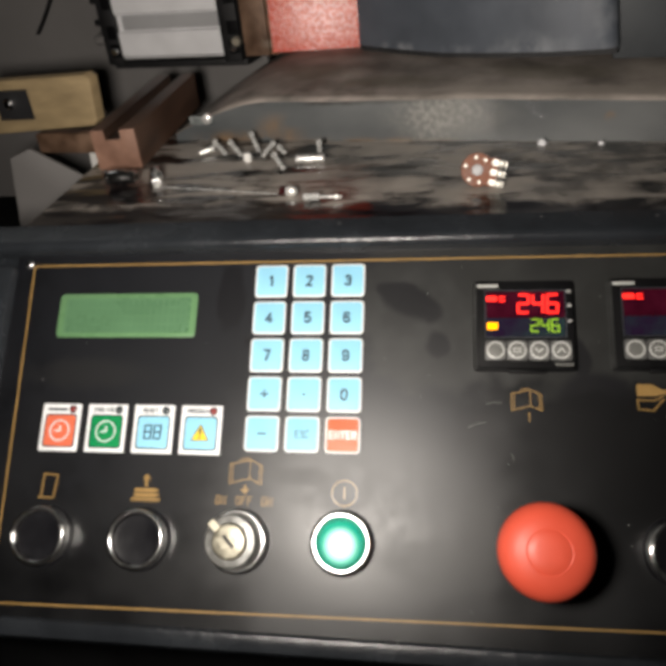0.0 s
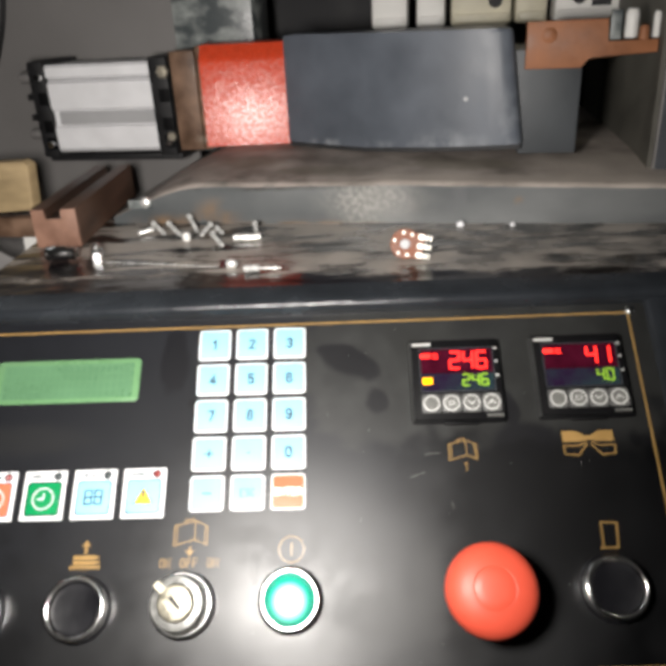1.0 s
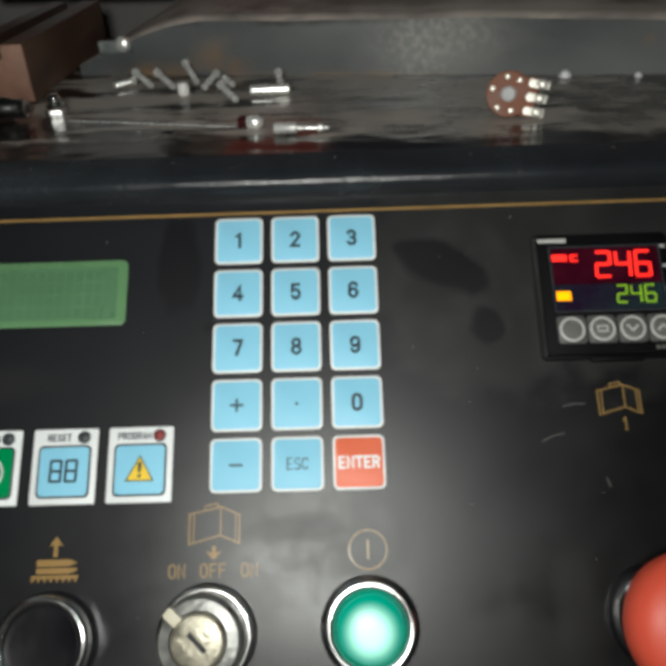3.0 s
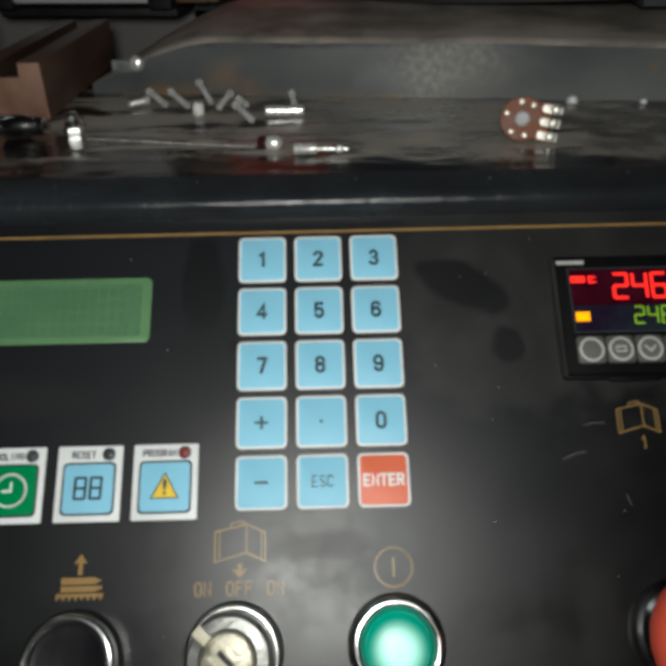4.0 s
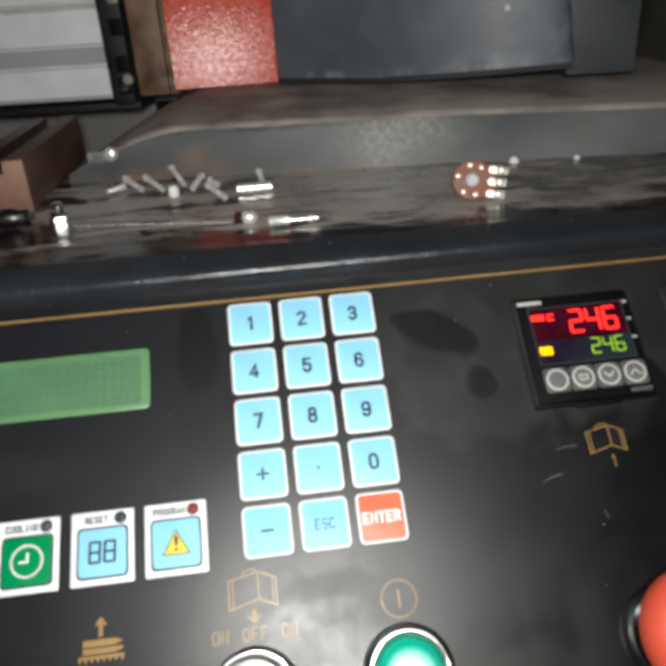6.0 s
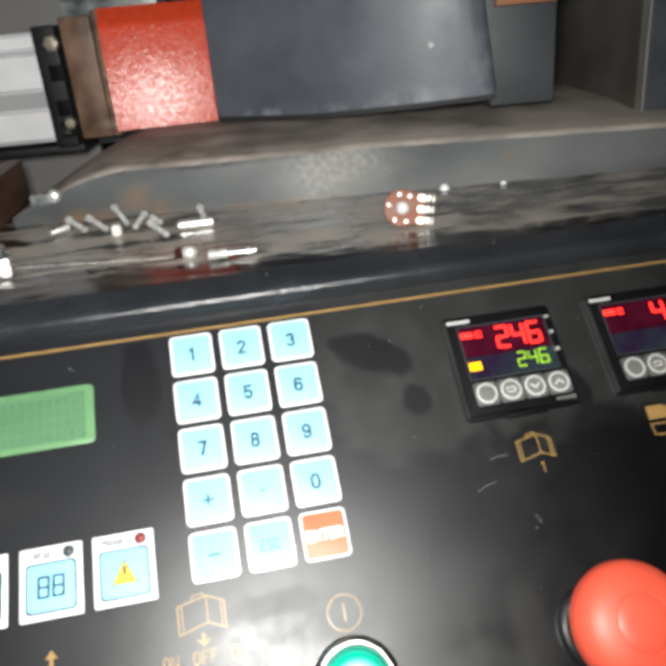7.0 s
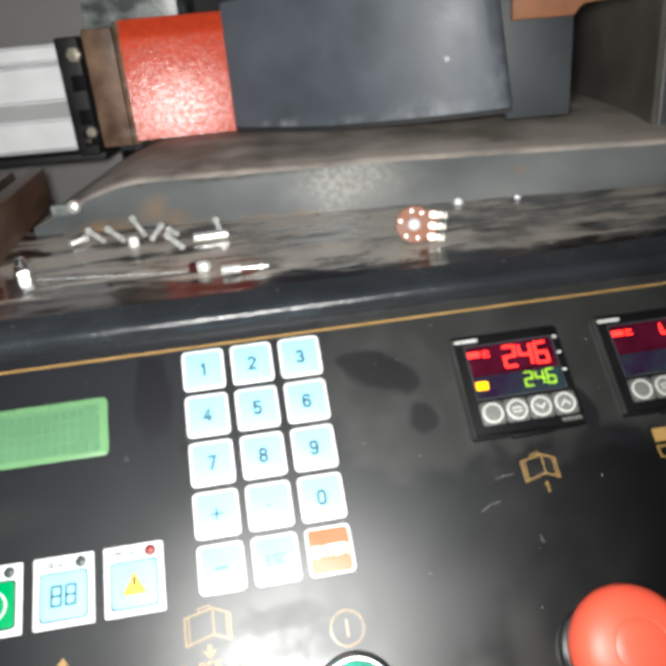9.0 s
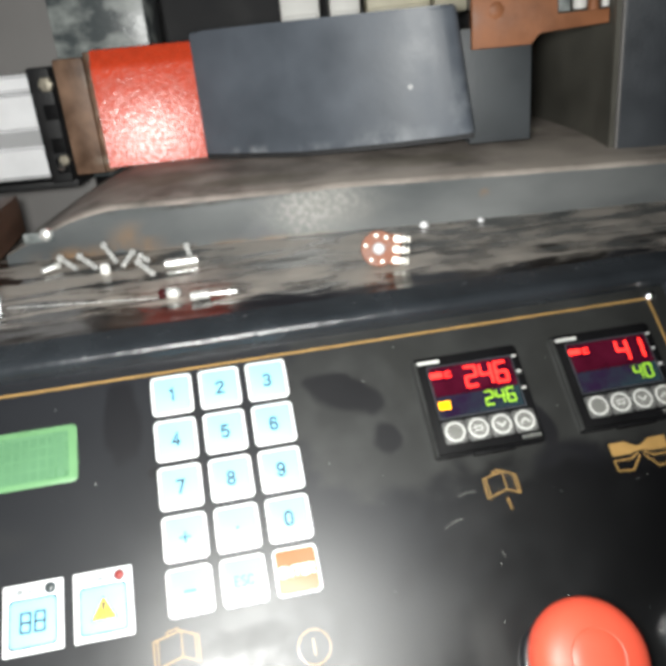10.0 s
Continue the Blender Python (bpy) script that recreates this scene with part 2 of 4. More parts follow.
stain(PLATE_BROWN, [((-54, 113, 120), (5, 30, 8)), ((-53, 113, 98), (4, 30, 14)), ((-56, 113, 62), (8, 30, 4))], (0.42, 0.37, 0.30), 0.6, 0.5, 0.5, 120)
BRASS = material("tarnished_brass", (0.55, 0.50, 0.40), 0.35, 0.6, 120, 0.2, 0.2, 500)
BLACK_CAST = material("black_casting", (0.008, 0.008, 0.009), 0.62, 0, 50, 0.4, 0.5, 300)
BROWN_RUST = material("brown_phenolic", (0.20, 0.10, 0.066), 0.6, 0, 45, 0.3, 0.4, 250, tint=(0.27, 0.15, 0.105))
ORANGE_RUST = material("rust_orange", (0.29, 0.115, 0.05), 0.6, 0, 45, 0.3, 0.4, 250)
WOOD = material("oiled_wood", (0.42, 0.31, 0.17), 0.6, 0, 25, 0.25, 0.3, 200, stretch=(1, 1, 4))
CHROME = material("chrome", (0.85, 0.85, 0.84), 0.2, 1.0, 60, 0.08, 0.1, 500, 0.06)
BLUE_KEY = material("blue_key", (0.29, 0.65, 0.86), 0.5, 0, 60, 0.03, 0.1, 900, 0.04)
WHITE_KEY = material("white_print", (0.82, 0.84, 0.85), 0.48, 0, 60, 0.03, 0.1, 900, 0.04)
RED_KEY = material("red_key", (0.80, 0.17, 0.085), 0.48, 0, 60, 0.04, 0.1, 900, 0.04)
GREEN_KEY = material("green_key", (0.0, 0.26, 0.08), 0.36, 0, 60, 0.06, 0.1, 900, 0.04)
INK = material("dark_ink", (0.012, 0.025, 0.04), 0.55)
WORN_BRASS = material("worn_lock", (0.38, 0.355, 0.28), 0.4, 0.5, 260, 0.45, 0.4, 700, 0.12)
GUNMETAL = material("scratched_gunmetal", (0.20, 0.20, 0.19), 0.38, 0.5, 150, 0.5, 0.3, 600, 0.12)
GOLD_INK = material("gold_ink", (0.32, 0.195, 0.065), 0.4, 0, 80, 0.15)
YELLOW_INK = material("yellow_ink", (0.80, 0.55, 0.03), 0.4)
# the LCD is unlit; a slight emission is added to lift its green
LCD_GREEN = material("lcd_green", (0.12, 0.25, 0.115), 0.3, 0, 40, 0.06, emit=0.04)
RED_CAP = material("red_plastic", (0.78, 0.10, 0.055), 0.5, 0, 40, 0.06, 0.05, 500)
GREEN_LENS = material("green_lens", (0.0, 0.36, 0.25), 0.42, 0, 40, 0.05, emit=0.25)
lens_nodes = GREEN_LENS.node_tree
glow = lens_nodes.nodes.new("ShaderNodeMixRGB")
glow.inputs["Color1"].default_value, glow.inputs["Color2"].default_value = (0.0, 0.05, 0.032, 1), (0.7, 1.0, 0.88, 1)
lens_nodes.links.new(patch_mask(lens_nodes, (0, -1, 8), (6.2, 6.2, 30), 0.6, 0.02), glow.inputs["Fac"])
lens_nodes.links.new(glow.outputs["Color"], lens_nodes.nodes["Principled BSDF"].inputs["Emission Color"])
lens_nodes.nodes["Principled BSDF"].inputs["Emission Strength"].default_value = 1.3
BLACK_PLASTIC = material("black_plastic", (0.008, 0.008, 0.010), 0.36, 0, 60, 0.2, 0.05, 600)
CASE_BLACK = material("matt_black_case", (0.003, 0.003, 0.0035), 0.6, 0, 60, 0.2, 0.05, 600)
CASE_BLACK.node_tree.nodes["Principled BSDF"].inputs["Specular IOR Level"].default_value = 0.15
CREAM = material("cream_plastic", (0.62, 0.58, 0.45), 0.5, 0, 40, 0.15, 0.1, 300)
WHITE_PLASTIC = material("white_plastic", (0.78, 0.77, 0.74), 0.5, 0, 40, 0.08, 0.1, 300)
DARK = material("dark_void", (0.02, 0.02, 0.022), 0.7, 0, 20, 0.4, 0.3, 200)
POST_PAINT = material("post_paint", (0.045, 0.05, 0.058), 0.4, 0, 25, 0.25, 0.3, 400)
INNER_PAINT = material("inner_paint", (0.10, 0.095, 0.08), 0.6, 0, 20, 0.3, 0.3, 300)
FLOOR = material("concrete", (0.12, 0.12, 0.12), 0.8, 0, 5, 0.3, 0.5, 60)
WALL = material("hall_wall", (0.25, 0.26, 0.27), 0.85, 0, 3, 0.2, 0.3, 60)


# ---- mesh helpers ----
def thing(name, m, label="", category="", group="", kind=""):
    ob = new(name)
    ob.matrix_world = m
    ob.empty_display_size = 0.01
    return tagged(ob, label, category, group, kind)


def part(name, bm, mat, parent=None, label="", m=None, smooth=True):
    me = bpy.data.meshes.new(name)
    bm.to_mesh(me)
    bm.free()
    if smooth:
        for p in me.polygons:
            p.use_smooth = True
        me.set_sharp_from_angle(angle=radians(35))
    me.materials.append(mat)
    ob = new(name, me)
    if parent is not None:
        ob.parent = parent
    if m is not None:
        ob.matrix_basis = m
    return tagged(ob, label)


def bm_box(*boxes, bevel=0.0, seg=2, bm=None):
    """Boxes given in millimetres as (x0, x1, y0, y1, z0, z1)."""
    bm = bm or bmesh.new()
    for x0, x1, y0, y1, z0, z1 in boxes:
        c = Vector(((x0 + x1) / 2, (y0 + y1) / 2, (z0 + z1) / 2)) * MM
        s = Vector((x1 - x0, y1 - y0, z1 - z0)) * MM
        made = bmesh.ops.create_cube(bm, size=1, matrix=Matrix.Translation(c) @ Matrix.Diagonal((*s, 1)))
        if bevel:
            edges = list({e for v in made["verts"] for e in v.link_edges})
            bmesh.ops.bevel(bm, geom=edges, offset=bevel * MM, segments=seg, profile=0.5, affect="EDGES")
    return bm


def bm_prism(outline, z0, z1, bevel=0.0, bm=None):
    """An outline in millimetres raised from z0 to z1, its upper edge rounded."""
    bm = bm or bmesh.new()
    low = [bm.verts.new((x * MM, y * MM, z0 * MM)) for x, y in outline]
    high = [bm.verts.new((x * MM, y * MM, z1 * MM)) for x, y in outline]
    n = len(outline)
    bm.faces.new(low[::-1])
    top = bm.faces.new(high)
    for i in range(n):
        bm.faces.new((low[i], low[(i + 1) % n], high[(i + 1) % n], high[i]))
    if bevel:
        bmesh.ops.bevel(bm, geom=list(top.edges), offset=bevel * MM, segments=2, profile=0.5, affect="EDGES")
    return bm


def rounded(x0, x1, y0, y1, r, n=5):
    pts = []
    for cx, cy, a in ((x1 - r, y1 - r, 0), (x0 + r, y1 - r, 90), (x0 + r, y0 + r, 180), (x1 - r, y0 + r, 270)):
        pts += [(cx + r * math.cos(radians(a + 90 * i / n)), cy + r * math.sin(radians(a + 90 * i / n))) for i in range(n + 1)]
    return pts


def disc(r, n=32, x=0.0, y=0.0, turn=0.0):
    return [(x + r * math.cos(math.tau * i / n + turn), y + r * math.sin(math.tau * i / n + turn)) for i in range(n)]


def bm_lathe(profile, n=40, bm=None):
    """A profile of (radius, height) in millimetres turned about z; it may start or end on the axis."""
    bm = bm or bmesh.new()
    rings = []
    for r, z in profile:
        if r < 1e-6:
            rings.append([bm.verts.new((0, 0, z * MM))])
        else:
            rings.append([bm.verts.new((r * MM * math.cos(math.tau * i / n), r * MM * math.sin(math.tau * i / n), z * MM)) for i in range(n)])
    for a, b in zip(rings, rings[1:]):
        for i in range(n):
            j = (i + 1) % n
            if len(a) == 1 and len(b) > 1:
                bm.faces.new((a[0], b[j], b[i]))
            elif len(b) == 1 and len(a) > 1:
                bm.faces.new((a[i], a[j], b[0]))
            elif len(a) > 1:
                bm.faces.new((a[i], a[j], b[j], b[i]))
    bmesh.ops.recalc_face_normals(bm, faces=bm.faces)
    return bm


def bm_line(points, width, z=0.0, height=0.12, closed=False, bm=None):
    """A printed stroke: flat bars along the points, in millimetres."""
    bm = bm or bmesh.new()
    pts = list(points) + ([points[0]] if closed else [])
    for (ax, ay), (bx, by) in zip(pts, pts[1:]):
        d = math.hypot(bx - ax, by - ay) or 1
        ux, uy = (bx - ax) / d, (by - ay) / d
        h = width / 2
        ax2, ay2, bx2, by2 = ax - ux * h, ay - uy * h, bx + ux * h, by + uy * h
        bm_prism([(ax2 + uy * h, ay2 - ux * h), (bx2 + uy * h, by2 - ux * h), (bx2 - uy * h, by2 + ux * h), (ax2 - uy * h, ay2 + ux * h)], z, z + height, bm=bm)
    return bm


SEGMENTS = {"0": "abcdef", "1": "bc", "2": "abged", "4": "fgbc", "6": "afgedc", "8": "abcdefg"}


def bm_digits(digits, x, y, w, h, gap, stroke, z, lean=0.06, bm=None):
    """Seven-segment figures; x, y is the lower left corner."""
    bm = bm or bmesh.new()
    ends = {"a": ((0, 2), (1, 2)), "b": ((1, 2), (1, 1)), "c": ((1, 1), (1, 0)), "d": ((0, 0), (1, 0)), "e": ((0, 1), (0, 0)), "f": ((0, 2), (0, 1)), "g": ((0, 1), (1, 1))}
    for i, d in enumerate(digits):
        for s in SEGMENTS[d]:
            pts = []
            for px, py in ends[s]:
                yy = y + py * h / 2
                pts.append((x + i * (w + gap) + px * w + (yy - y) * lean, yy))
            (ax, ay), (bx, by) = pts
            k = 0.10
            bm_line([(ax + (bx - ax) * k, ay + (by - ay) * k), (bx - (bx - ax) * k, by - (by - ay) * k)], stroke, z, 0.1, bm=bm)
    return bm


def bm_sweep(profile, x0, x1, steps=1, wobble=None, bm=None):
    """A cross-section of (y, z) in millimetres drawn along x, open at the ends."""
    bm = bm or bmesh.new()
    rows = []
    for s in range(steps + 1):
        x = x0 + (x1 - x0) * s / steps
        rows.append([bm.verts.new((x * MM, y * MM, (z + (wobble(x, y) if wobble else 0)) * MM)) for y, z in profile])
    for a, b in zip(rows, rows[1:]):
        for i in range(len(profile) - 1):
            bm.faces.new((a[i], a[i + 1], b[i + 1], b[i]))
    bmesh.ops.recalc_face_normals(bm, faces=bm.faces)
    return bm



def bm_ribbon(points, width, z, height, closed=False, bm=None):
    """One unbroken stroke with mitred corners, in millimetres."""
    bm = bm or bmesh.new()
    pts = [Vector(p) for p in points]
    n, h, sides = len(pts), width / 2, []
    for i, p in enumerate(pts):
        a = pts[i - 1] if i or closed else None
        c = pts[(i + 1) % n] if i < n - 1 or closed else None
        d0 = (p - a).normalized() if a is not None else (c - p).normalized()
        d1 = (c - p).normalized() if c is not None else d0
        n0, n1 = Vector((-d0.y, d0.x)), Vector((-d1.y, d1.x))
        m = (n0 + n1).normalized() if (n0 + n1).length > 1e-6 else n0
        m = m * (h / max(0.5, m.dot(n0)))
        q = p.copy()
        if not closed and i == 0:
            q = p - d1 * h * 0.6
        elif not closed and i == n - 1:
            q = p + d0 * h * 0.6
        sides.append([bm.verts.new((*(q + s * m) * MM, zz * MM)) for s, zz in ((1, z), (-1, z), (-1, z + height), (1, z + height))])
    for i in range(n if closed else n - 1):
        a, c = sides[i], sides[(i + 1) % n]
        for k in range(4):
            bm.faces.new((a[k], a[(k + 1) % 4], c[(k + 1) % 4], c[k]))
    if not closed:
        bm.faces.new(sides[0])
        bm.faces.new(sides[-1][::-1])
    bmesh.ops.recalc_face_normals(bm, faces=bm.faces)
    return bm


def bow(cx, cy, rx, ry, a0, a1, n=8):
    return [(cx + rx * math.cos(radians(a0 + (a1 - a0) * i / n)), cy + ry * math.sin(radians(a0 + (a1 - a0) * i / n))) for i in range(n + 1)]


# strokes on a box one wide and two high round its centre; a True marks a closed stroke
O_LOOP = bow(0, 0.45, 0.5, 0.55, 0, 180) + bow(0, -0.45, 0.5, 0.55, 180, 360)
GLYPHS = {
    "0": [(O_LOOP, True)], "O": [(O_LOOP, True)],
    "1": [([(-0.28, 0.62), (0.12, 1.0), (0.12, -1.0)], False)],
    "2": [(bow(0, 0.5, 0.5, 0.5, 170, -20) + [(-0.5, -1.0), (0.55, -1.0)], False)],
    "3": [(bow(0, 0.5, 0.46, 0.5, 165, -90) + bow(0, -0.5, 0.5, 0.5, 90, -165)[1:], False)],
    "4": [([(0.22, -1.0), (0.22, 1.0), (-0.55, -0.45), (0.55, -0.45)], False)],
    "5": [([(0.45, 1.0), (-0.4, 1.0), (-0.46, 0.05)] + bow(0, -0.36, 0.5, 0.64, 120, -160), False)],
    "6": [(bow(0, 0.45, 0.48, 0.55, 15, 180) + [(-0.5, -0.4)] + bow(0, -0.42, 0.5, 0.58, 180, 500, 14), False)],
    "7": [([(-0.5, 1.0), (0.5, 1.0), (-0.12, -1.0)], False)],
    "8": [(bow(0, 0.52, 0.45, 0.48, -90, 270, 16)[:-1], True), (bow(0, -0.48, 0.5, 0.52, 90, 450, 16)[:-1], True)],
    "9": [(bow(0, -0.45, 0.48, 0.55, 195, 360) + [(0.5, 0.4)] + bow(0, 0.42, 0.5, 0.58, 0, 320, 14), False)],
    "E": [([(0.45, 1.0), (-0.45, 1.0), (-0.45, -1.0), (0.45, -1.0)], False), ([(-0.4, 0.0), (0.32, 0.0)], False)],
    "F": [([(0.45, 1.0), (-0.45, 1.0), (-0.45, -1.0)], False), ([(-0.4, 0.05), (0.32, 0.05)], False)],
    "N": [([(-0.48, -1.0), (-0.48, 1.0), (0.48, -1.0), (0.48, 1.0)], False)],
    "T": [([(-0.55, 1.0), (0.55, 1.0)], False), ([(0.0, 0.9), (0.0, -1.0)], False)],
    "R": [([(-0.48, -1.0), (-0.48, 1.0)] + bow(0.05, 0.5, 0.45, 0.5, 90, -90) + [(-0.4, 0.0)], False), ([(0.05, -0.05), (0.5, -1.0)], False)],
    "P": [([(-0.48, -1.0), (-0.48, 1.0)] + bow(0.05, 0.5, 0.45, 0.5, 90, -90) + [(-0.4, 0.0)], False)],
    "S": [(bow(0, 0.5, 0.46, 0.5, 20, 270) + bow(0, -0.5, 0.5, 0.5, 90, -160)[1:], False)],
    "C": [(bow(0, 0.45, 0.5, 0.55, 15, 180) + bow(0, -0.45, 0.5, 0.55, 180, 345), False)],
    "G": [(bow(0, 0.45, 0.5, 0.55, 15, 180) + bow(0, -0.45, 0.5, 0.55, 180, 350) + [(0.5, -0.1), (0.1, -0.1)], False)],
    "L": [([(-0.45, 1.0), (-0.45, -1.0), (0.45, -1.0)], False)],
    "I": [([(0.0, 1.0), (0.0, -1.0)], False)],
    "A": [([(-0.52, -1.0), (0.0, 1.0), (0.52, -1.0)], False), ([(-0.32, -0.4), (0.32, -0.4)], False)],
    "M": [([(-0.58, -1.0), (-0.58, 1.0), (0.0, -0.4), (0.58, 1.0), (0.58, -1.0)], False)],
}


def bm_word(word, x, y, width, height, pitch, stroke, z, thick=0.06):
    """Grotesque capitals and figures drawn in strokes, centred on (x, y); each crossing stroke lies a hair higher."""
    bm = bmesh.new()
    for i, ch in enumerate(word):
        cx = x + (i - (len(word) - 1) / 2) * pitch
        for k, (pts, closed) in enumerate(GLYPHS[ch]):
            bm_ribbon([(cx + a * width, y + c * height / 2) for a, c in pts], stroke, z, thick + 0.012 * k, closed, bm)
    return bm


# ---- structure ----
def setting(name, bm, mat, m, label, category):
    return tagged(part(name, bm, mat, None, label, m), label, category, "", "structure")


setting("floor", bm_box((-4000, 4000, -4000, 4000, -100, 0)), FLOOR, None, "grey concrete workshop floor", "floor")
setting("ceiling", bm_box((-4000, 4000, -4000, 4000, 3200, 3300)), WALL, None, "dim grey workshop ceiling", "ceiling")
for n, b in (("wall_north", (-4000, 4000, 4000, 4100, 0, 3200)), ("wall_south", (-4000, 4000, -4100, -4000, 0, 3200)),
             ("wall_east", (4000, 4100, -4000, 4000, 0, 3200)), ("wall_west", (-4100, -4000, -4000, 4000, 0, 3200))):
    setting(n, bm_box(b), WALL, None, "plain grey workshop wall", "wall")

# ---- the control console: a sloping box with a raised rim round its panel ----
console = thing("control_console", PANEL, "dark slate painted steel console sloping towards the operator", "console", kind="structure")
part("body", bm_box((-158, 262, -192, 22, -160, -2.2), bevel=2), RIM_PAINT, console)
RIM = [(-0.5, -2.0), (-0.2, 3.5), (0.6, 6.2), (2.0, 7.7), (4.0, 8.2), (6.5, 7.6), (18.5, 0.6), (19.5, -6)]
top_rim = bm_sweep([(8.3 + y, z) for y, z in RIM], -164, 268, 1)
part("top_rim", top_rim, RIM_PAINT, console, "rounded dark painted steel rim with a worn shiny edge")
SIDE = [(-0.5, -2.0), (-0.2, 2.5), (0.8, 4.2), (3.0, 5.0), (12.0, 4.6), (16, 3.0), (17.5, -8)]
left_rim = bm_sweep(SIDE, -10, 197, 1)
left_rim.transform(shift(-141.5, 9, 0, 0, 0, 90) @ shift(-206, 0, 0))
part("side_rim", left_rim, RIM_PAINT, console)
right_rim = bm_sweep(SIDE, -10, 197, 1)
right_rim.transform(shift(246.5, -188, 0, 0, 0, -90) @ shift(-197, 0, 0))
part("side_rim", right_rim, RIM_PAINT, console)
low_rim = bm_sweep([(-y, z) for y, z in [(-0.5, -2.0), (-0.2, 2.0), (0.8, 3.4), (2.5, 3.8), (8, 2.5), (10, -1), (10.5, -20)]], -158, 264, 1)
low_rim.transform(shift(0, -184.5, 0))
part("bottom_rim", low_rim, RIM_PAINT, console)
for x, y, r in ((45, 23.0, 0.55), (-16, 22.6, 0.4), (96, 21.5, 0.35), (150, 23.4, 0.45), (-70, 21.8, 0.4), (206, 22.2, 0.5)):
    part("paint_chip", bm_lathe([(0, 0.25), (r * 0.5, 0.2), (r * 0.7, 0)], 8), SHEET, console, "pale chip in the paint", shift(x, y, 7.6 - (y - 14.8) * 0.583))
faceplate = part("faceplate", bm_box((-142, 247, -185, 8.4, -2, 0)), PANEL_FILM, console, "smudged semi-gloss black panel film with thin gold outlines")
border = bm_line([(-131, 2), (236.5, 2.4), (236, -173), (-126.5, -178.5)], 1.0, 0.02, 0.1, closed=True)
part("gold_outline", border, GOLD_INK, faceplate)
for x, y in ((-134, 3), (238, 3.5), (-133, -180), (239, -176)):
    part("corner_screw", bm_lathe([(0, 2.2), (1.2, 2.1), (2.4, 1.4), (3.0, 0.3), (3.0, 0)], 20), CHROME, console, "bright round panel screw", shift(x, y, 0))

# printed symbols on the film
def printed(name, *bms_and_mats):
    for bm, mat in bms_and_mats:
        part(name, bm, mat, faceplate)


def folded_sheet(x, y, s, number=False):
    """An opened folder drawn in thin lines; x, y is its centre."""
    k = s / 17.0
    at = lambda pts: [(x + a * k, y + b * k * 0.88) for a, b in pts]
    bm = bm_ribbon(at([(-8, 4.5), (2, 7), (8, 4), (8, -6), (2, -3), (-8, -6)]), 0.5, 0.02, 0.1, True)
    bm_ribbon(at([(2, 6.6), (2, -2.6)]), 0.42, 0.02, 0.11, bm=bm)
    bm_ribbon(at([(-6.6, 4.4), (-6.6, -5.1)]), 0.38, 0.02, 0.11, bm=bm)
    bm_ribbon(at([(6.8, 4.2), (6.8, -4.9)]), 0.38, 0.02, 0.11, bm=bm)
    bm_ribbon(at([(-3, 6.2), (-3, 7.4), (1, 8.2), (1, 7.2)]), 0.38, 0.02, 0.11, bm=bm)
    return bm


printed("folder_symbol", (folded_sheet(2.0, -110.5, 17.5), GOLD_INK))
printed("down_arrow", (bm_prism([(2, -121.0), (-0.6, -118.2), (1.4, -118.8), (1.4, -116.6), (2.6, -116.6), (2.6, -118.8), (4.6, -118.2)], 0.02, 0.12), GOLD_INK))
for w, x in (("ON", -9.9), ("OFF", 1.9), ("ON", 13.7)):
    printed("switch_word", (bm_word(w, x, -124.2, 2.0, 4.0, 3.0, 0.5, 0.02, 0.1), GOLD_INK))
printed("clamp_symbol", (folded_sheet(139.8, -72.3, 15.0), GOLD_INK), (bm_word("1", 140.8, -80.4, 1.8, 4.0, 2, 0.6, 0.02, 0.1), GOLD_INK))
ring = bm_line(disc(6.1, 36, 52.2, -118.9), 0.55, 0.02, closed=True)
bm_line([(52.2, -116.2), (52.2, -121.6)], 0.6, 0.02, bm=ring)
printed("start_symbol", (ring, GOLD_INK))
press = bm_prism([(-55.8, -119.6), (-45, -119.6), (-42.5, -120.6), (-45, -121.7), (-55.8, -121.7)], 0.02, 0.12)
bm_prism([(-55.8, -122.2), (-42.5, -122.2), (-42.5, -123.2), (-45, -124.0), (-55.8, -124.0)], 0.02, 0.12, bm=press)
bm_prism([(-57.2, -124.5), (-42, -124.5), (-42, -125.5), (-57.2, -125.5)], 0.02, 0.12, bm=press)
for i in range(8):
    x = -56.8 + i * 2.0
    bm_prism([(x - 0.6, -125.5), (x, -126.9), (x + 0.6, -125.5)], 0.02, 0.12, bm=press)
bm_prism([(-49.9, -112.4), (-52.2, -115.4), (-50.6, -115.0), (-50.6, -118.8), (-49.2, -118.8), (-49.2, -115.0), (-47.6, -115.4)][::-1], 0.02, 0.12, bm=press)
printed("press_symbol", (press, GOLD_INK))
for x0, y0 in ((-108, -126), (201.5, -121.5)):
    bm = bm_line([(x0 + 1, y0), (x0 + 8, y0), (x0 + 9, y0 + 11.5), (x0 + 1.5, y0 + 12)], 0.8, 0.02, closed=True)
    for c in (1, 8):
        bm_line([(x0 + c, y0 + 1), (x0 + c - 1.2, y0 - 0.4)], 0.7, 0.02, bm=bm)
    printed("sheet_symbol", (bm, GOLD_INK))
wings = bm_prism([(190.8, -63.6), (198, -63.6), (202.5, -66.2), (203.5, -66.2), (203.5, -68.4), (202.3, -68.4), (198.8, -69.3), (190.8, -69.3)][::-1], 0.02, 0.12)
bm_prism([(216.6, -63.6), (209.4, -63.6), (204.9, -66.2), (203.5, -66.2), (203.5, -68.4), (205.1, -68.4), (208.6, -69.3), (216.6, -69.3)], 0.02, 0.12, bm=wings)
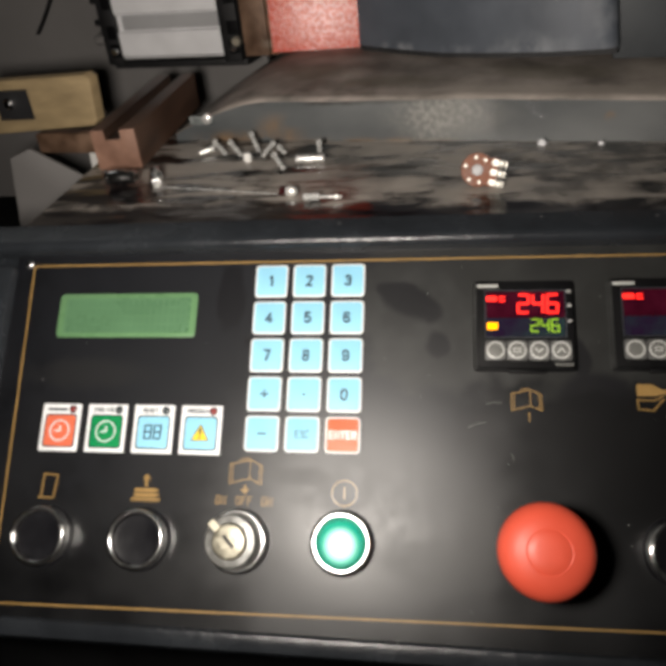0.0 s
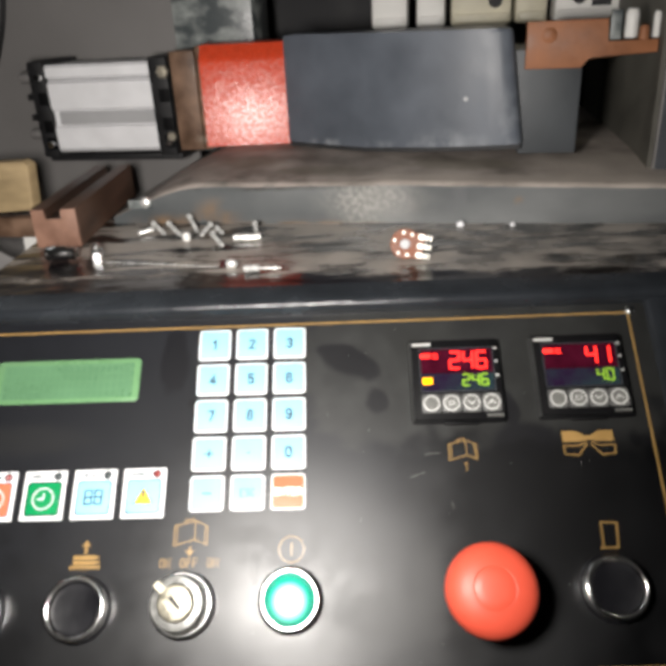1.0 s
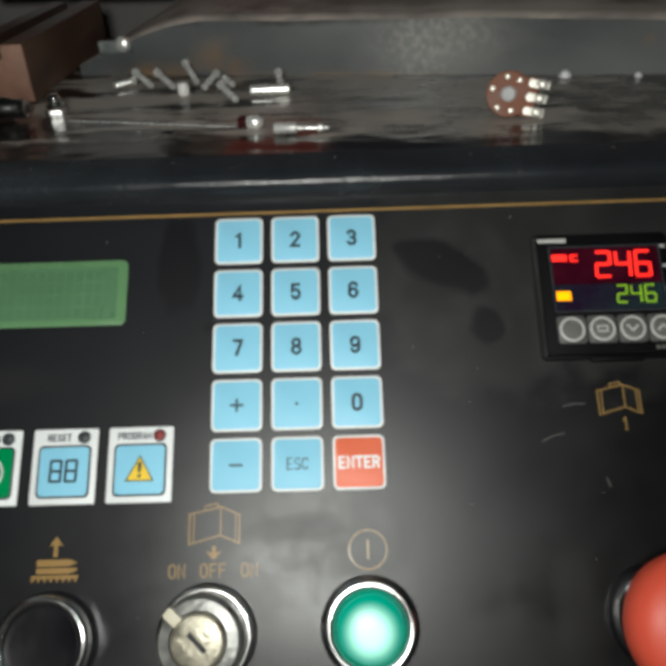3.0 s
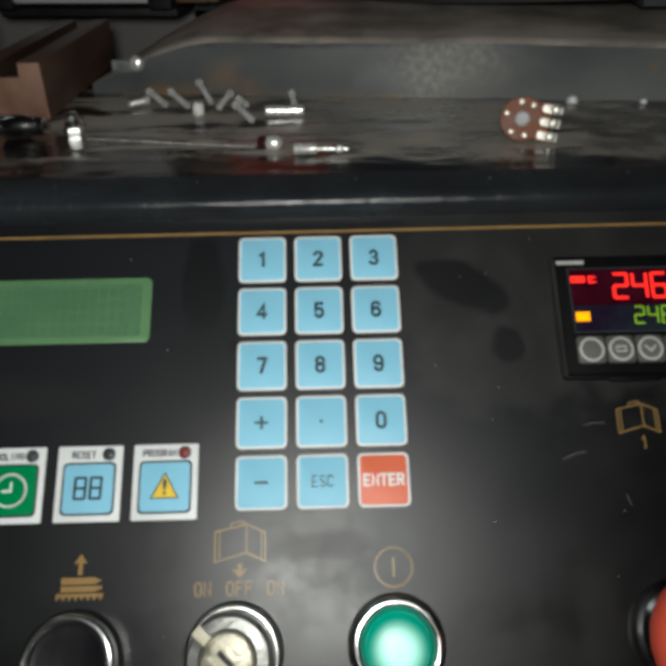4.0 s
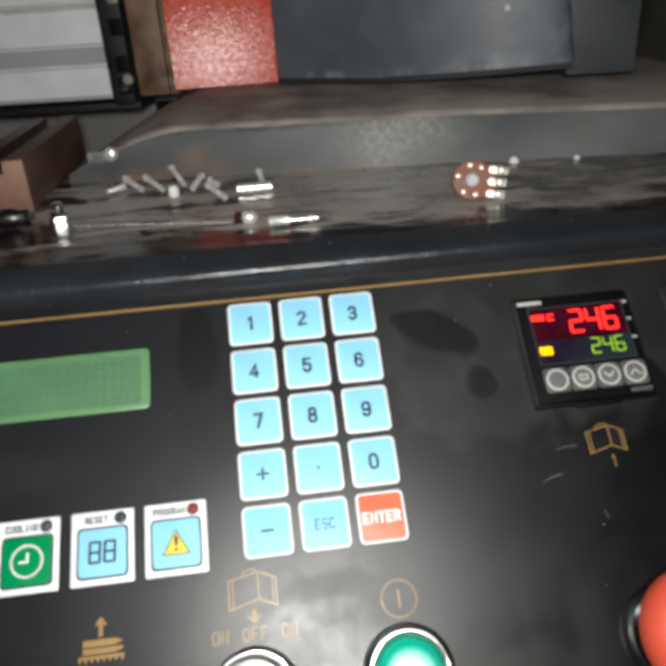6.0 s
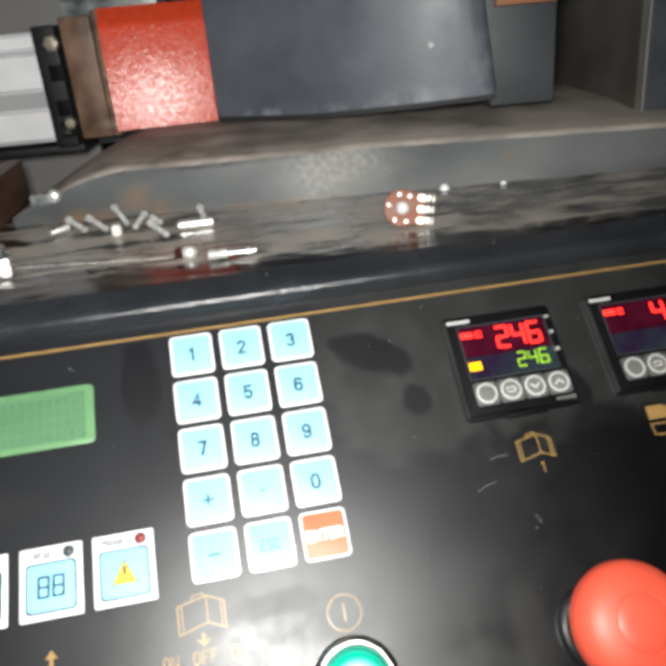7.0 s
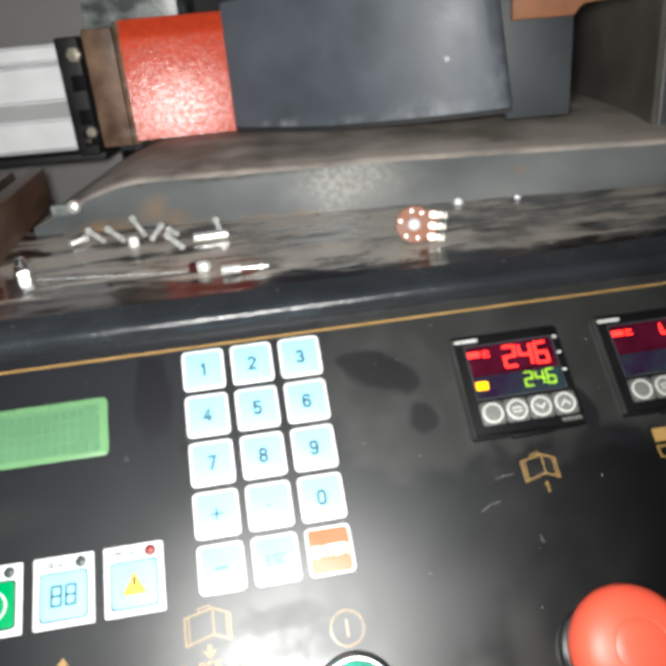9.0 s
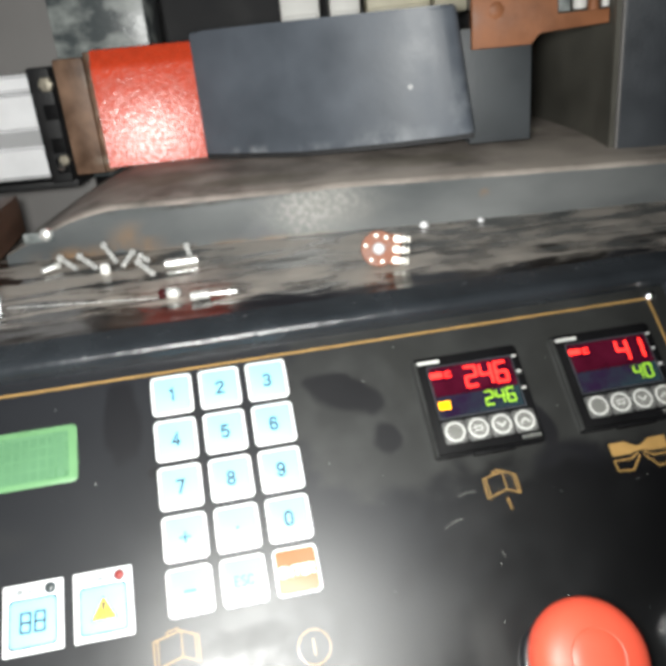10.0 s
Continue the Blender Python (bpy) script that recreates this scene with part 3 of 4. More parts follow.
for sgn in (-1, 1):
    c = 203.8
    bm_line([(c + sgn * 1.5, -69.3), (c + sgn * 5.5, -71.4), (c + sgn * 13, -71.2), (c + sgn * 12.6, -75.6), (c + sgn * 6.0, -76.2), (c + sgn * 1.0, -70.6)], 0.7, 0.02, bm=wings)
printed("wing_symbol", (wings, GOLD_INK))

# ---- keypad ----
keypad = thing("keypad", PANEL, "membrane keypad of fifteen light blue keys with white borders", "keypad")
LEGENDS = ["1", "2", "3", "4", "5", "6", "7", "8", "9", "+", ".", "0", "\u2212", "ESC", "ENTER"]
for i, word in enumerate(LEGENDS):
    cx, cy = 8.9 + (i % 3) * 20.72, -9.1 - (i // 3) * 20.42
    key = part("key", bm_prism(rounded(-8.75, 8.75, -9, 9, 1.9), 0, 0.45, 0.12), WHITE_KEY, keypad, "", shift(cx, cy, 0))
    enter = word == "ENTER"
    part("key_face", bm_prism(rounded(-7.95, 7.95, -8.2, 8.2, 1.5), 0.45, 0.62, 0.06), RED_KEY if enter else BLUE_KEY, key, "red enter key face" if enter else "")
    if enter:
        legend = bm_word(word, 0, 0, 1.9, 3.5, 2.85, 0.85, 0.62)
    elif word == "ESC":
        legend = bm_word(word, 0, 0, 1.75, 3.7, 2.6, 0.42, 0.62)
    elif word == ".":
        legend = bm_prism(disc(0.55, 12), 0.62, 0.68)
    elif word in "+\u2212":
        legend = bm_line([(-1.9, 0), (1.9, 0)], 0.8, 0.62, 0.06)
        if word == "+":
            bm_line([(0, -1.9), (0, 1.9)], 0.8, 0.62, 0.06, bm=legend)
    else:
        legend = bm_word(word, 0, 0, 2.7, 5.2, 4, 1.12, 0.62)
    part("legend", legend, WHITE_KEY if enter else INK, key)

# ---- LCD window ----
# inner glass and cells carry the same added faint glow
LCD_INNER = material("lcd_inner", (0.095, 0.205, 0.105), 0.3, 0, 60, 0.1, emit=0.03)
lcd = thing("lcd_window", PANEL @ shift(-71.7, -27.6), "unlit green character LCD behind a flat window, with a faint glow added", "display")
part("window", bm_prism(rounded(-40, 40, -12.4, 12.4, 2.2), 0, 0.25, 0.1), LCD_GREEN, lcd)
part("inner_glass", bm_prism(rounded(-36.5, 36.5, -10, 10, 1.0), 0.25, 0.29), LCD_INNER, lcd, "slightly darker teal glass")
dots = bm_box()
for r, c in itertools.product(range(4), range(20)):
    x, y = -33.5 + c * 3.5, 6.6 - r * 4.7
    bm_prism([(x - 1.35, y - 1.9), (x + 1.35, y - 1.9), (x + 1.35, y + 1.9), (x - 1.35, y + 1.9)], 0.29, 0.33, bm=dots)
LCD_CELL = material("lcd_cell", (0.087, 0.19, 0.099), 0.3, 0, 40, 0.08, emit=0.03)
tagged(part("character_cells", dots, LCD_CELL, lcd, "faint darker character cells"), kind="stuff")

# ---- function keys on white cards ----
def function_key(cx, colour, label, caption, led_mat):
    k = thing("function_key", PANEL @ shift(cx, -89.6), label, "button", "function keys in a row")
    card = part("card", bm_prism(rounded(-11, 11, -12.6, 12.6, 0.5, 2), 0, 0.3, 0.08), WHITE_KEY, k)
    part("face_outline", bm_prism(rounded(-9.0, 9.0, -10.5, 7.1, 1.8), 0.3, 0.38), INK, k)
    face = part("key_face", bm_prism(rounded(-8.3, 8.3, -9.8, 6.4, 1.5), 0.38, 0.55, 0.06), colour, k)
    part("lamp_ring", bm_lathe([(2.2, 0.3), (2.2, 0.6), (1.7, 0.7), (1.6, 0.3)], 18), INK, k, "dark lamp ring", shift(6.3, 9.7))
    part("lamp", bm_lathe([(0, 1.0), (1.0, 0.85), (1.5, 0.5), (1.7, 0.3)], 16), led_mat, k, "", shift(6.3, 9.7, 0.3))
    if caption:
        part("caption", bm_word(caption, -2.2, 9.7, 1.05, 2.1, 1.66, 0.48, 0.3), INK, card)
    return k, face


LED_DARK = material("dark_lamp", (0.06, 0.07, 0.07), 0.2)
LED_RED = material("red_lamp", (0.27, 0.05, 0.045), 0.2)
k, face = function_key(-101.6, RED_KEY, "white card with a red clock key and a small lamp", "", LED_RED)
clock_lines = lambda: bm_line([(0.2, 0.6), (0.2, -1.9), (-2.4, -1.9)], 0.9, 0.55, 0.08, bm=bm_line(disc(5.3, 28, 0, -1.7), 0.9, 0.55, 0.08, closed=True))
part("clock_symbol", clock_lines(), WHITE_KEY, face)
part("caption_bar", bm_box((-8.0, 3.0, 9.0, 10.2, 0.3, 0.36)), INK, k)
k, face = function_key(-75.5, GREEN_KEY, "white card with a green clock key marked cooling", "COOLING", LED_DARK)
part("clock_symbol", clock_lines(), WHITE_KEY, face)
k, face = function_key(-49.4, BLUE_KEY, "white card with a light blue key marked reset", "RESET", LED_DARK)
for x in (-4.5, 0.7):
    part("figure", bm_digits("8", x, -5.0, 3.5, 6.9, 1.7, 0.85, 0.55, 0.03), INK, face)
k, face = function_key(-23.6, BLUE_KEY, "white card with a warning triangle key marked program", "PROGRAM", LED_RED)
part("warning_triangle", bm_prism([(-4.9, -5.6), (4.9, -5.6), (0, 3.2)], 0.55, 0.60), INK, face)
part("warning_triangle", bm_prism([(-4.2, -5.2), (4.2, -5.2), (0, 2.4)], 0.60, 0.64), YELLOW_INK, face)
mark = bm_prism([(-0.45, -2.6), (0.45, -2.6), (0.7, 0.7), (-0.7, 0.7)], 0.64, 0.68)
bm_prism(disc(0.6, 10, 0, -3.8), 0.64, 0.68, bm=mark)
part("exclamation_mark", mark, INK, face)

# ---- temperature controllers ----
SCREEN = material("dark_screen", (0.012, 0.006, 0.012), 0.12, 0, 60, 0.2)
RED_GLOW = material("red_glow_window", (0.040, 0.003, 0.010), 0.15, 0, 90, 0.4, emit=0.10)
VIOLET_GLOW = material("violet_window", (0.022, 0.006, 0.03), 0.15, 0, 90, 0.4, emit=0.25, tint=(0.01, 0.02, 0.022))
RED_LED = material("red_figures", (1.0, 0.022, 0.016), 0.4, 0, 60, 0.02, emit=1.5)
GREEN_LED = material("green_figures", (0.33, 0.62, 0.02), 0.4, 0, 60, 0.02, emit=0.22)
ORANGE_LED = material("orange_flag", (1.0, 0.35, 0.0), 0.4, 0, 60, 0.02, emit=1.5)
GREY_BUTTON = material("grey_button", (0.58, 0.58, 0.555), 0.4, 0, 60, 0.08, 0.1, 500)
BUTTON_CAP = material("dull_grey_cap", (0.15, 0.15, 0.14), 0.45, 0, 60, 0.08)
GREY_GLYPH = material("grey_glyph", (0.09, 0.09, 0.087), 0.5)


# paler than the black case: torchlight on its left wall, put into the colour
LIT_FLANK = material("lit_flank", (0.032, 0.033, 0.032), 0.5, 0, 60, 0.2, 0.1, 600)


def controller(x, y, red, green, flag, label):
    c = thing("temperature_controller", PANEL @ shift(x, y), label, "controller", "temperature controllers")
    case = part("case", bm_prism(rounded(-23.2, 23.2, -22.2, 22.2, 1.4), 0, 4.0, 0.7), CASE_BLACK, c)
    part("bezel", bm_prism(rounded(-24.4, 24.4, -23.3, 23.3, 1.6), 0, 2.2, 0.5), CASE_BLACK, c)
    # only the left wall gets the lit grey
    flank = bm_box((-24.9, -23.3, -22.0, 22.0, 0, 3.6))
    for v in flank.verts:
        if v.co.z > 0.003 and v.co.x < -0.024:
            v.co.x += 1.0 * MM
    part("flank", flank, LIT_FLANK, c, "sloping left flank of the case, its lit look put into dull grey")
    part("latch", bm_box((-8, 10, -24.2, -22.2, 0, 2.6), bevel=0.4), CASE_BLACK, case, "black release latch")
    screen = part("screen", bm_prism(rounded(-18.6, 19.6, -6.4, 17.2, 0.6), 4.0, 4.12), SCREEN, c)
    part("screen_frame", bm_line([(-18.9, -6.7), (19.9, -6.7), (19.9, 17.5), (-18.9, 17.5)], 0.45, 4.0, 0.35, closed=True), POST_PAINT, screen, "thin grey raised frame")
    n = len(red)
    upper = part("upper_window", bm_prism(rounded(-18.4, 19.4, 3.4, 17.0, 0.5), 4.12, 4.16), RED_GLOW, screen, "faintly glowing dark red window")
    lower = part("lower_window", bm_prism(rounded(-18.4, 19.4, -6.2, 3.2, 0.5), 4.12, 4.16), VIOLET_GLOW, screen, "dark violet window")
    for i, d in enumerate(red):
        part("red_figure", bm_digits(d, 18.0 - (n - i) * 7.0, 6.0, 4.9, 9.2, 2.1, 1.0, 4.2, 0.05), RED_LED, screen)
    for i, d in enumerate(green):
        part("green_figure", bm_digits(d, 17.8 - (n - i) * 4.9, -3.8, 3.3, 6.2, 1.6, 0.6, 4.2, 0.05), GREEN_LED, screen)
    part("unit_mark", bm_box((-18.2, -13.0, 12.2, 14.6, 4.17, 4.24)), RED_LED, screen)
    part("unit_mark", bm_line([(-9.4, 14.2), (-11.4, 14.2), (-11.4, 12.2), (-9.4, 12.2)], 0.7, 4.17, 0.08), RED_LED, screen)
    if flag:
        part("output_flag", bm_box((-18.0, -13.0, -2.6, 0.8, 4.17, 4.24)), ORANGE_LED, screen)
    part("maker_bar", bm_box((-22.6, -12.5, 19.4, 20.8, 4.0, 4.06)), GREY_BUTTON, case)
    for k in range(5):
        part("model_mark", bm_box((14 + k * 1.75, 15.2 + k * 1.75, -21.0, -19.5, 4.0, 4.06)), BUTTON_CAP, case)
    for yy in (16.5, 9.0, 1.0):
        part("side_mark", bm_box((20.6, 22.4, yy, yy + 1.0, 4.0, 4.06)), GREY_BUTTON, case)
    for i in range(4):
        bx = -15.2 + i * 10.4
        b = part("button", bm_prism(rounded(-4.9, 4.9, -4.9, 4.9, 1.2), 0, 0.9, 0.3), GREY_GLYPH, c, "", shift(bx + 0.9, -13.4, 4.0))
        part("button_ring", bm_lathe([(4.4, 0.9), (4.4, 1.2), (3.7, 1.35), (3.5, 1.0)], 24), GREY_BUTTON, b)
        part("button_cap", bm_lathe([(0, 1.15), (2.6, 1.1), (3.3, 0.95), (3.4, 0.8)], 20), BUTTON_CAP, b)
        if i == 1:
            part("glyph", bm_line([(-1.6, -0.9), (1.6, -0.9), (1.6, 0.9), (-1.6, 0.9), (-1.6, 0.1)], 0.6, 1.16, 0.06), GREY_BUTTON, b)
        elif i > 1:
            s = 1 if i == 3 else -1
            part("glyph", bm_line([(-1.7, -0.8 * s), (0, 0.9 * s), (1.7, -0.8 * s)], 0.8, 1.16, 0.06), GREY_BUTTON, b)
    return c


controller(139.6, -34.7, "246", "246", True, "black square temperature controller with red and green figures reading 246")
controller(204.9, -34.0, "41", "40", False, "black square temperature controller with red 41 and green 40")

# ---- push buttons ----
def bezel_ring(parent, r_out=14.6, r_in=11.2, h=6.0):
    part("collar", bm_lathe([(15.6, 0), (15.6, 0.8), (14.8, 1.4)], 40), BLACK_PLASTIC, parent)
    mid, half = (r_out + r_in) / 2, (r_out - r_in) / 2
    curve = [(mid + half * math.cos(radians(a)), h - half + half * math.sin(radians(a))) for a in range(0, 181, 20)]
    part("bezel", bm_lathe([(r_out, 0.4), (r_out, h * 0.4)] + curve + [(r_in, 1)], 56), CHROME, parent, "polished chrome bezel")


for x, y, lab in ((-101.5, -145, "black round push button in a chrome bezel"), (-49.5, -144.6, "black round push button in a chrome bezel"), (203.5, -140, "black round push button in a chrome bezel beside the emergency stop")):
    b = thing("push_button", PANEL @ shift(x, y), lab, "button", "black push buttons")
    bezel_ring(b, 14.6, 12.0, 8.5)
    part("cap", bm_lathe([(0, 6.3), (9.5, 6.5), (11.2, 6.9), (11.9, 6.4), (11.9, 1)], 40), BLACK_PLASTIC, b)

lamp_button = thing("start_button", PANEL @ shift(52.0, -142.2), "lit green round start button in a chrome bezel", "button")
bezel_ring(lamp_button, 15.0, 10.9, 6.5)
part("lens", bm_lathe([(0, 8.2), (3.8, 8.1), (7.3, 7.6), (9.6, 6.7), (10.6, 5.3), (10.7, 1)], 40), GREEN_LENS, lamp_button, "glowing green translucent lens")

switch = thing("key_switch", PANEL @ shift(0.8, -143.4), "metal key switch with a worn steel lock barrel", "switch")
bezel_ring(switch, 15.0, 12.6, 7.0)
part("collar_cone", bm_lathe([(13.0, 5.0), (13.0, 11.5), (12.6, 14.6), (11.8, 15.6), (8.7, 15.9), (8.4, 14)], 40), GUNMETAL, switch, "scratched dark metal turning collar")
barrel = part("lock_barrel", bm_lathe([(0, 17.9), (5.5, 18.0), (7.4, 17.6), (8.2, 16.6), (8.2, 10)], 32), WORN_BRASS, switch, "worn steel lock barrel")
part("key_slot", bm_box((-3.6, 3.6, -0.8, 0.8, 17.9, 18.06)), DARK, barrel, "", pose(0, 0, 0, 0, 0, -45))
part("pointer", bm_box((-13.0, -7.8, -1.7, 1.7, 14.6, 17.4), bevel=0.3), CREAM, switch, "cream pointer mark", pose(0, 0, 0, 0, 0, -42))

stop = thing("emergency_stop", PANEL @ shift(142.9, -141.2), "red mushroom emergency stop button on a chrome neck", "button")
part("base_ring", bm_lathe([(16.5, 0), (16.5, 2.0), (15.5, 3.0), (13.5, 3.2)], 40), BLACK_PLASTIC, stop)
part("neck", bm_lathe([(14.5, 2), (14.5, 5), (13.0, 6.5), (13.0, 10), (11.5, 11), (11.5, 26)], 40), CHROME, stop, "polished chrome neck")
part("mushroom_cap", bm_lathe([(11.5, 22.5), (18.5, 22.0), (20.1, 23.2), (20.5, 25.6), (20.2, 28.6), (19.0, 31.6), (16.4, 34.0), (12.4, 35.5), (9.4, 36.1), (9.0, 35.92), (8.5, 36.2), (5, 36.7), (0, 36.9)], 56), RED_CAP, stop, "glossy red plastic cap with a raised ring")
# scratches and dust on the film
for x0, y0, x1, y1 in ((112, -85.6, 120, -83), (120.5, -74, 128, -73.2), (132, -98, 133, -101)):
    part("scratch", bm_line([(x0, y0), ((x0 + x1) / 2, (y0 + y1) / 2 + 0.5), (x1, y1)], 0.28, 0.01, 0.05), BUTTON_CAP, faceplate)
specks = bmesh.new()
for i in range(40):
    x, y = random.uniform(-125, 230), random.uniform(-170, -2)
    bm_prism(disc(random.uniform(0.08, 0.22), 6, x, y), 0.0, 0.06, bm=specks)
tagged(part("dust_specks", specks, GREY_BUTTON, faceplate, "pale specks of dust"), kind="stuff")

# ---- the oily tray behind the console ----
def tray_relief(x, y):
    return 0.5 * noise.noise(Vector((x * 0.02, y * 0.07, 0))) + 0.35 * noise.noise(Vector((x * 0.06, y * 0.2, 3)))


steps = [18 + i * 2.5 for i in range(66)]
tray = bm_sweep([(y, 17.2) for y in steps], -142, 330, 150, tray_relief)
setting("tray", tray, TRAY_OIL, pose(0, 0, 1.0), "dark oily steel tray with grease streaks", "tray")
setting("machine_bed", bm_box((-141, 330, 20, 178, -200, 14)), DARK, pose(0, 0, 1.0), "dark steel machine bed", "machine bed")
setting("plinth", bm_box((-400, 500, -60, 500, -1000, -205)), DARK, pose(0, 0, 1.0), "dark machine plinth", "machine")
leg = thing("console_leg", pose(-0.029, -0.195, 0), "grey steel tube under the console", "leg")
part("tube", bm_lathe([(6, 0), (6, 915), (5, 918)], 20), SHEET, leg)
part("foot", bm_lathe([(20, 0), (20, 5), (8, 9), (6, 9)], 24), BLACK_CAST, leg)

# ---- the machine: ledge, clamp carriage, cylinder ----
def ledge_wave(u, v):
    return 1.2 * noise.noise(Vector((u * 0.02, v * 0.03, 7)))


def upright(outline, v0, v1, bevel=0.0):
    """An outline of (u, z) in millimetres, given depth from v0 back to v1."""
    bm = bm_prism(outline, -v1, -v0, bevel)
    bm.transform(pose(0, 0, 0, 90, 0, 0))
    return bm


ledge = thing("ledge", MACH, "grey painted steel ledge with a dusty worn top", "ledge", kind="structure")
def sunk_end(bm):
    """The ledge's end runs down in a soft slope."""
    for v in bm.verts:
        u = v.co.x / MM
        if u < -22:
            k = min(1.0, (-22 - u) / 76)
            v.co.z = (8 + (v.co.z / MM - 8) * (1 - 0.62 * k * k * (1.6 - 0.6 * k))) * MM
    return bm


def edge_wave(u, v):
    return ledge_wave(u, v) * 0.5 - max(0, u - 120) * 0.02


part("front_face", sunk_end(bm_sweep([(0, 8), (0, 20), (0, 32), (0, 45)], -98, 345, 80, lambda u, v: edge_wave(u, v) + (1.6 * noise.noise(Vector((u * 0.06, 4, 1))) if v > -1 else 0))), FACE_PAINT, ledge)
part("dusty_top", sunk_end(bm_sweep([(-0.3, 44.7), (0.5, 46.2), (2.0, 47.2), (4.8, 47.8), (9, 48.3), (20, 49.7), (40, 52.0), (70, 54.5), (100, 55.6), (320, 55.8)], -98, 345, 80, edge_wave)), DUST, ledge, "dusty worn rounded top")
part("tab", bm_box((-84, -65, -1.6, 0.4, 29, 35.5), bevel=0.7), MOTTLED, ledge, "mottled grey tab under the bolt")
part("bolt", bm_lathe([(0, 4.4), (2.2, 4.2), (3.6, 3.2), (4.1, 1.6), (4.1, 0)], 20), STEEL, ledge, "bright bolt head", shift(-69.5, -0.6, 34, 90))

carriage = thing("clamp_carriage", MACH, "slate painted clamp jaw with a red end block", "clamp")
CURVE = [(22 + 185 * i / 16, 100 - 64 * (1 - (1 - i / 16) ** 1.75)) for i in range(17)]
outline = CURVE[:-1] + [(203, 36.6), (206, 37.8), (208.2, 40.5), (209, 45), (209, 130), (22, 130)]


def slanted(bm):
    """The jaw's free end leans in towards its top."""
    for v in bm.verts:
        u, z = v.co.x / MM, v.co.z / MM
        v.co.z += max(0.0, u - 90) / 119 * 5.5 * (143 - z) / 83 * MM
        if u > 150:
            v.co.x -= (z - 60) / 83 * 11 * (u - 150) / 59 * MM
    return bm


def raised_end(bm):
    """The lip follows the jaw's lower edge, which rises towards its free end."""
    for v in bm.verts:
        v.co.z += max(0.0, v.co.x / MM - 90) / 119 * 5.5 * MM
    return bm


END_PAINT = material("end_paint", (0.052, 0.058, 0.064), 0.5, 0, 20, 0.2, 0.2, 350)
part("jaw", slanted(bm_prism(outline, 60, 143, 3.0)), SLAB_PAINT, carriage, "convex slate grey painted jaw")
# strip under the jaw, coloured dark for the shade that falls there
part("shade_lip", raised_end(bm_prism([(u, v + 1.5) for u, v in CURVE] + [(207, 120), (22, 120)], 56.5, 60)), DARK, carriage, "lower lip with the jaw's shade put into its dark colour")
part("end_piece", upright([(206, 56.5), (246.5, 56.5), (246.5, 128), (194, 128)], 46, 119, 1.2), END_PAINT, carriage)
red = bm_prism([(-0.5, 0), (1.6, 67), (4.4, 71.5), (12, 81), (40, 82), (40, 0)], -36.4, 36.4, 1.0)
part("red_block", red, RED_PAINT, carriage, "hammered red painted block", shift(-14.8, 105, 56.5, 0, 0, 7.5) @ pose(0, 0, 0, 90, 0, 90))
part("side_plate", bm_box((-80, -58, 110, 150, 52, 134), bevel=1.5), PLATE_BROWN, carriage, "brown stained plate")
part("side_plate", bm_box((-58, -51.5, 113, 150, 52, 137), bevel=1.0), PLATE_BROWN, carriage, "brown stained plate")
bracket = part("bracket", upright([(207, 115.5), (245, 115.5), (248, 121), (251, 122.3), (293, 123.5), (293, 132.5), (260, 131), (260, 146), (207, 146)], 40, 45, 0.6), ORANGE_RUST, carriage, "rust brown bracket")
part("clip", bm_lathe([(0, 0), (3.8, 0.3), (4.4, 1.5), (4.4, 15), (3.4, 18), (0, 18.6)], 20), WHITE_PLASTIC, bracket, "bright white peg", shift(275, 43, 133))
part("peg", bm_lathe([(0, 0), (2.4, 0.2), (2.4, 14), (1.6, 16), (0, 16.3)], 16), WHITE_PLASTIC, bracket, "thin white peg", shift(291, 43, 133))
part("spacer", bm_box((261.5, 268.5, 41, 47, 132.5, 151), bevel=0.6), MOTTLED, bracket, "grey metal spacer")
part("hump", bm_lathe([(0, 9.5), (2, 9), (3.2, 7), (3.4, 0)], 18), ORANGE_RUST, bracket, "", shift(283.5, 43, 132))
part("rivet", bm_lathe([(0, 1.2), (3.5, 0.9), (5, 0)], 20), ORANGE_RUST, bracket, "", shift(222, 40, 137, 90))

post = thing("side_post", MACH, "dark slate painted steel post with a worn bright edge", "post")
part("column", bm_box((298, 420, 30, 200, 10, 320), bevel=2), POST_PAINT, post)
part("worn_edge", bm_box((297.4, 298.8, 29.6, 31.8, 46, 320), bevel=0.6), SHEET, post, "paint worn to bright metal")
part("inner_wall", bm_box((294, 297.3, 31.9, 320, 46, 320)), INNER_PAINT, post)

cylinder = thing("air_cylinder", MACH @ shift(-151, 117, 51), "square aluminium air cylinder with black end caps", "cylinder")
BARREL = [(0, 3), (0, 22), (3.0, 23.5), (3.2, 36.5), (0, 38), (0, 60), (3.5, 61.5), (3.5, 64), (0.5, 65.5), (0.5, 73), (3, 75.5), (57, 75.5), (60, 72), (60, 3), (57, 0), (3, 0)]
barrel = bm_prism([(v, z) for v, z in BARREL][::-1], -49, 49)
bmesh.ops.recalc_face_normals(barrel, faces=barrel.faces)
part("barrel", barrel, ALU, cylinder, "ribbed white aluminium barrel", pose(0, 0, 0, 90, 0, 90))
part("slot_strip", bm_box((-44, 49, 2.6, 3.4, 24, 36)), STRIP, cylinder, "grey recessed strip")
part("slot_strip", bm_box((-49, 49, 3.0, 3.8, 61.6, 63.8)), STRIP, cylinder, "grey recessed strip")
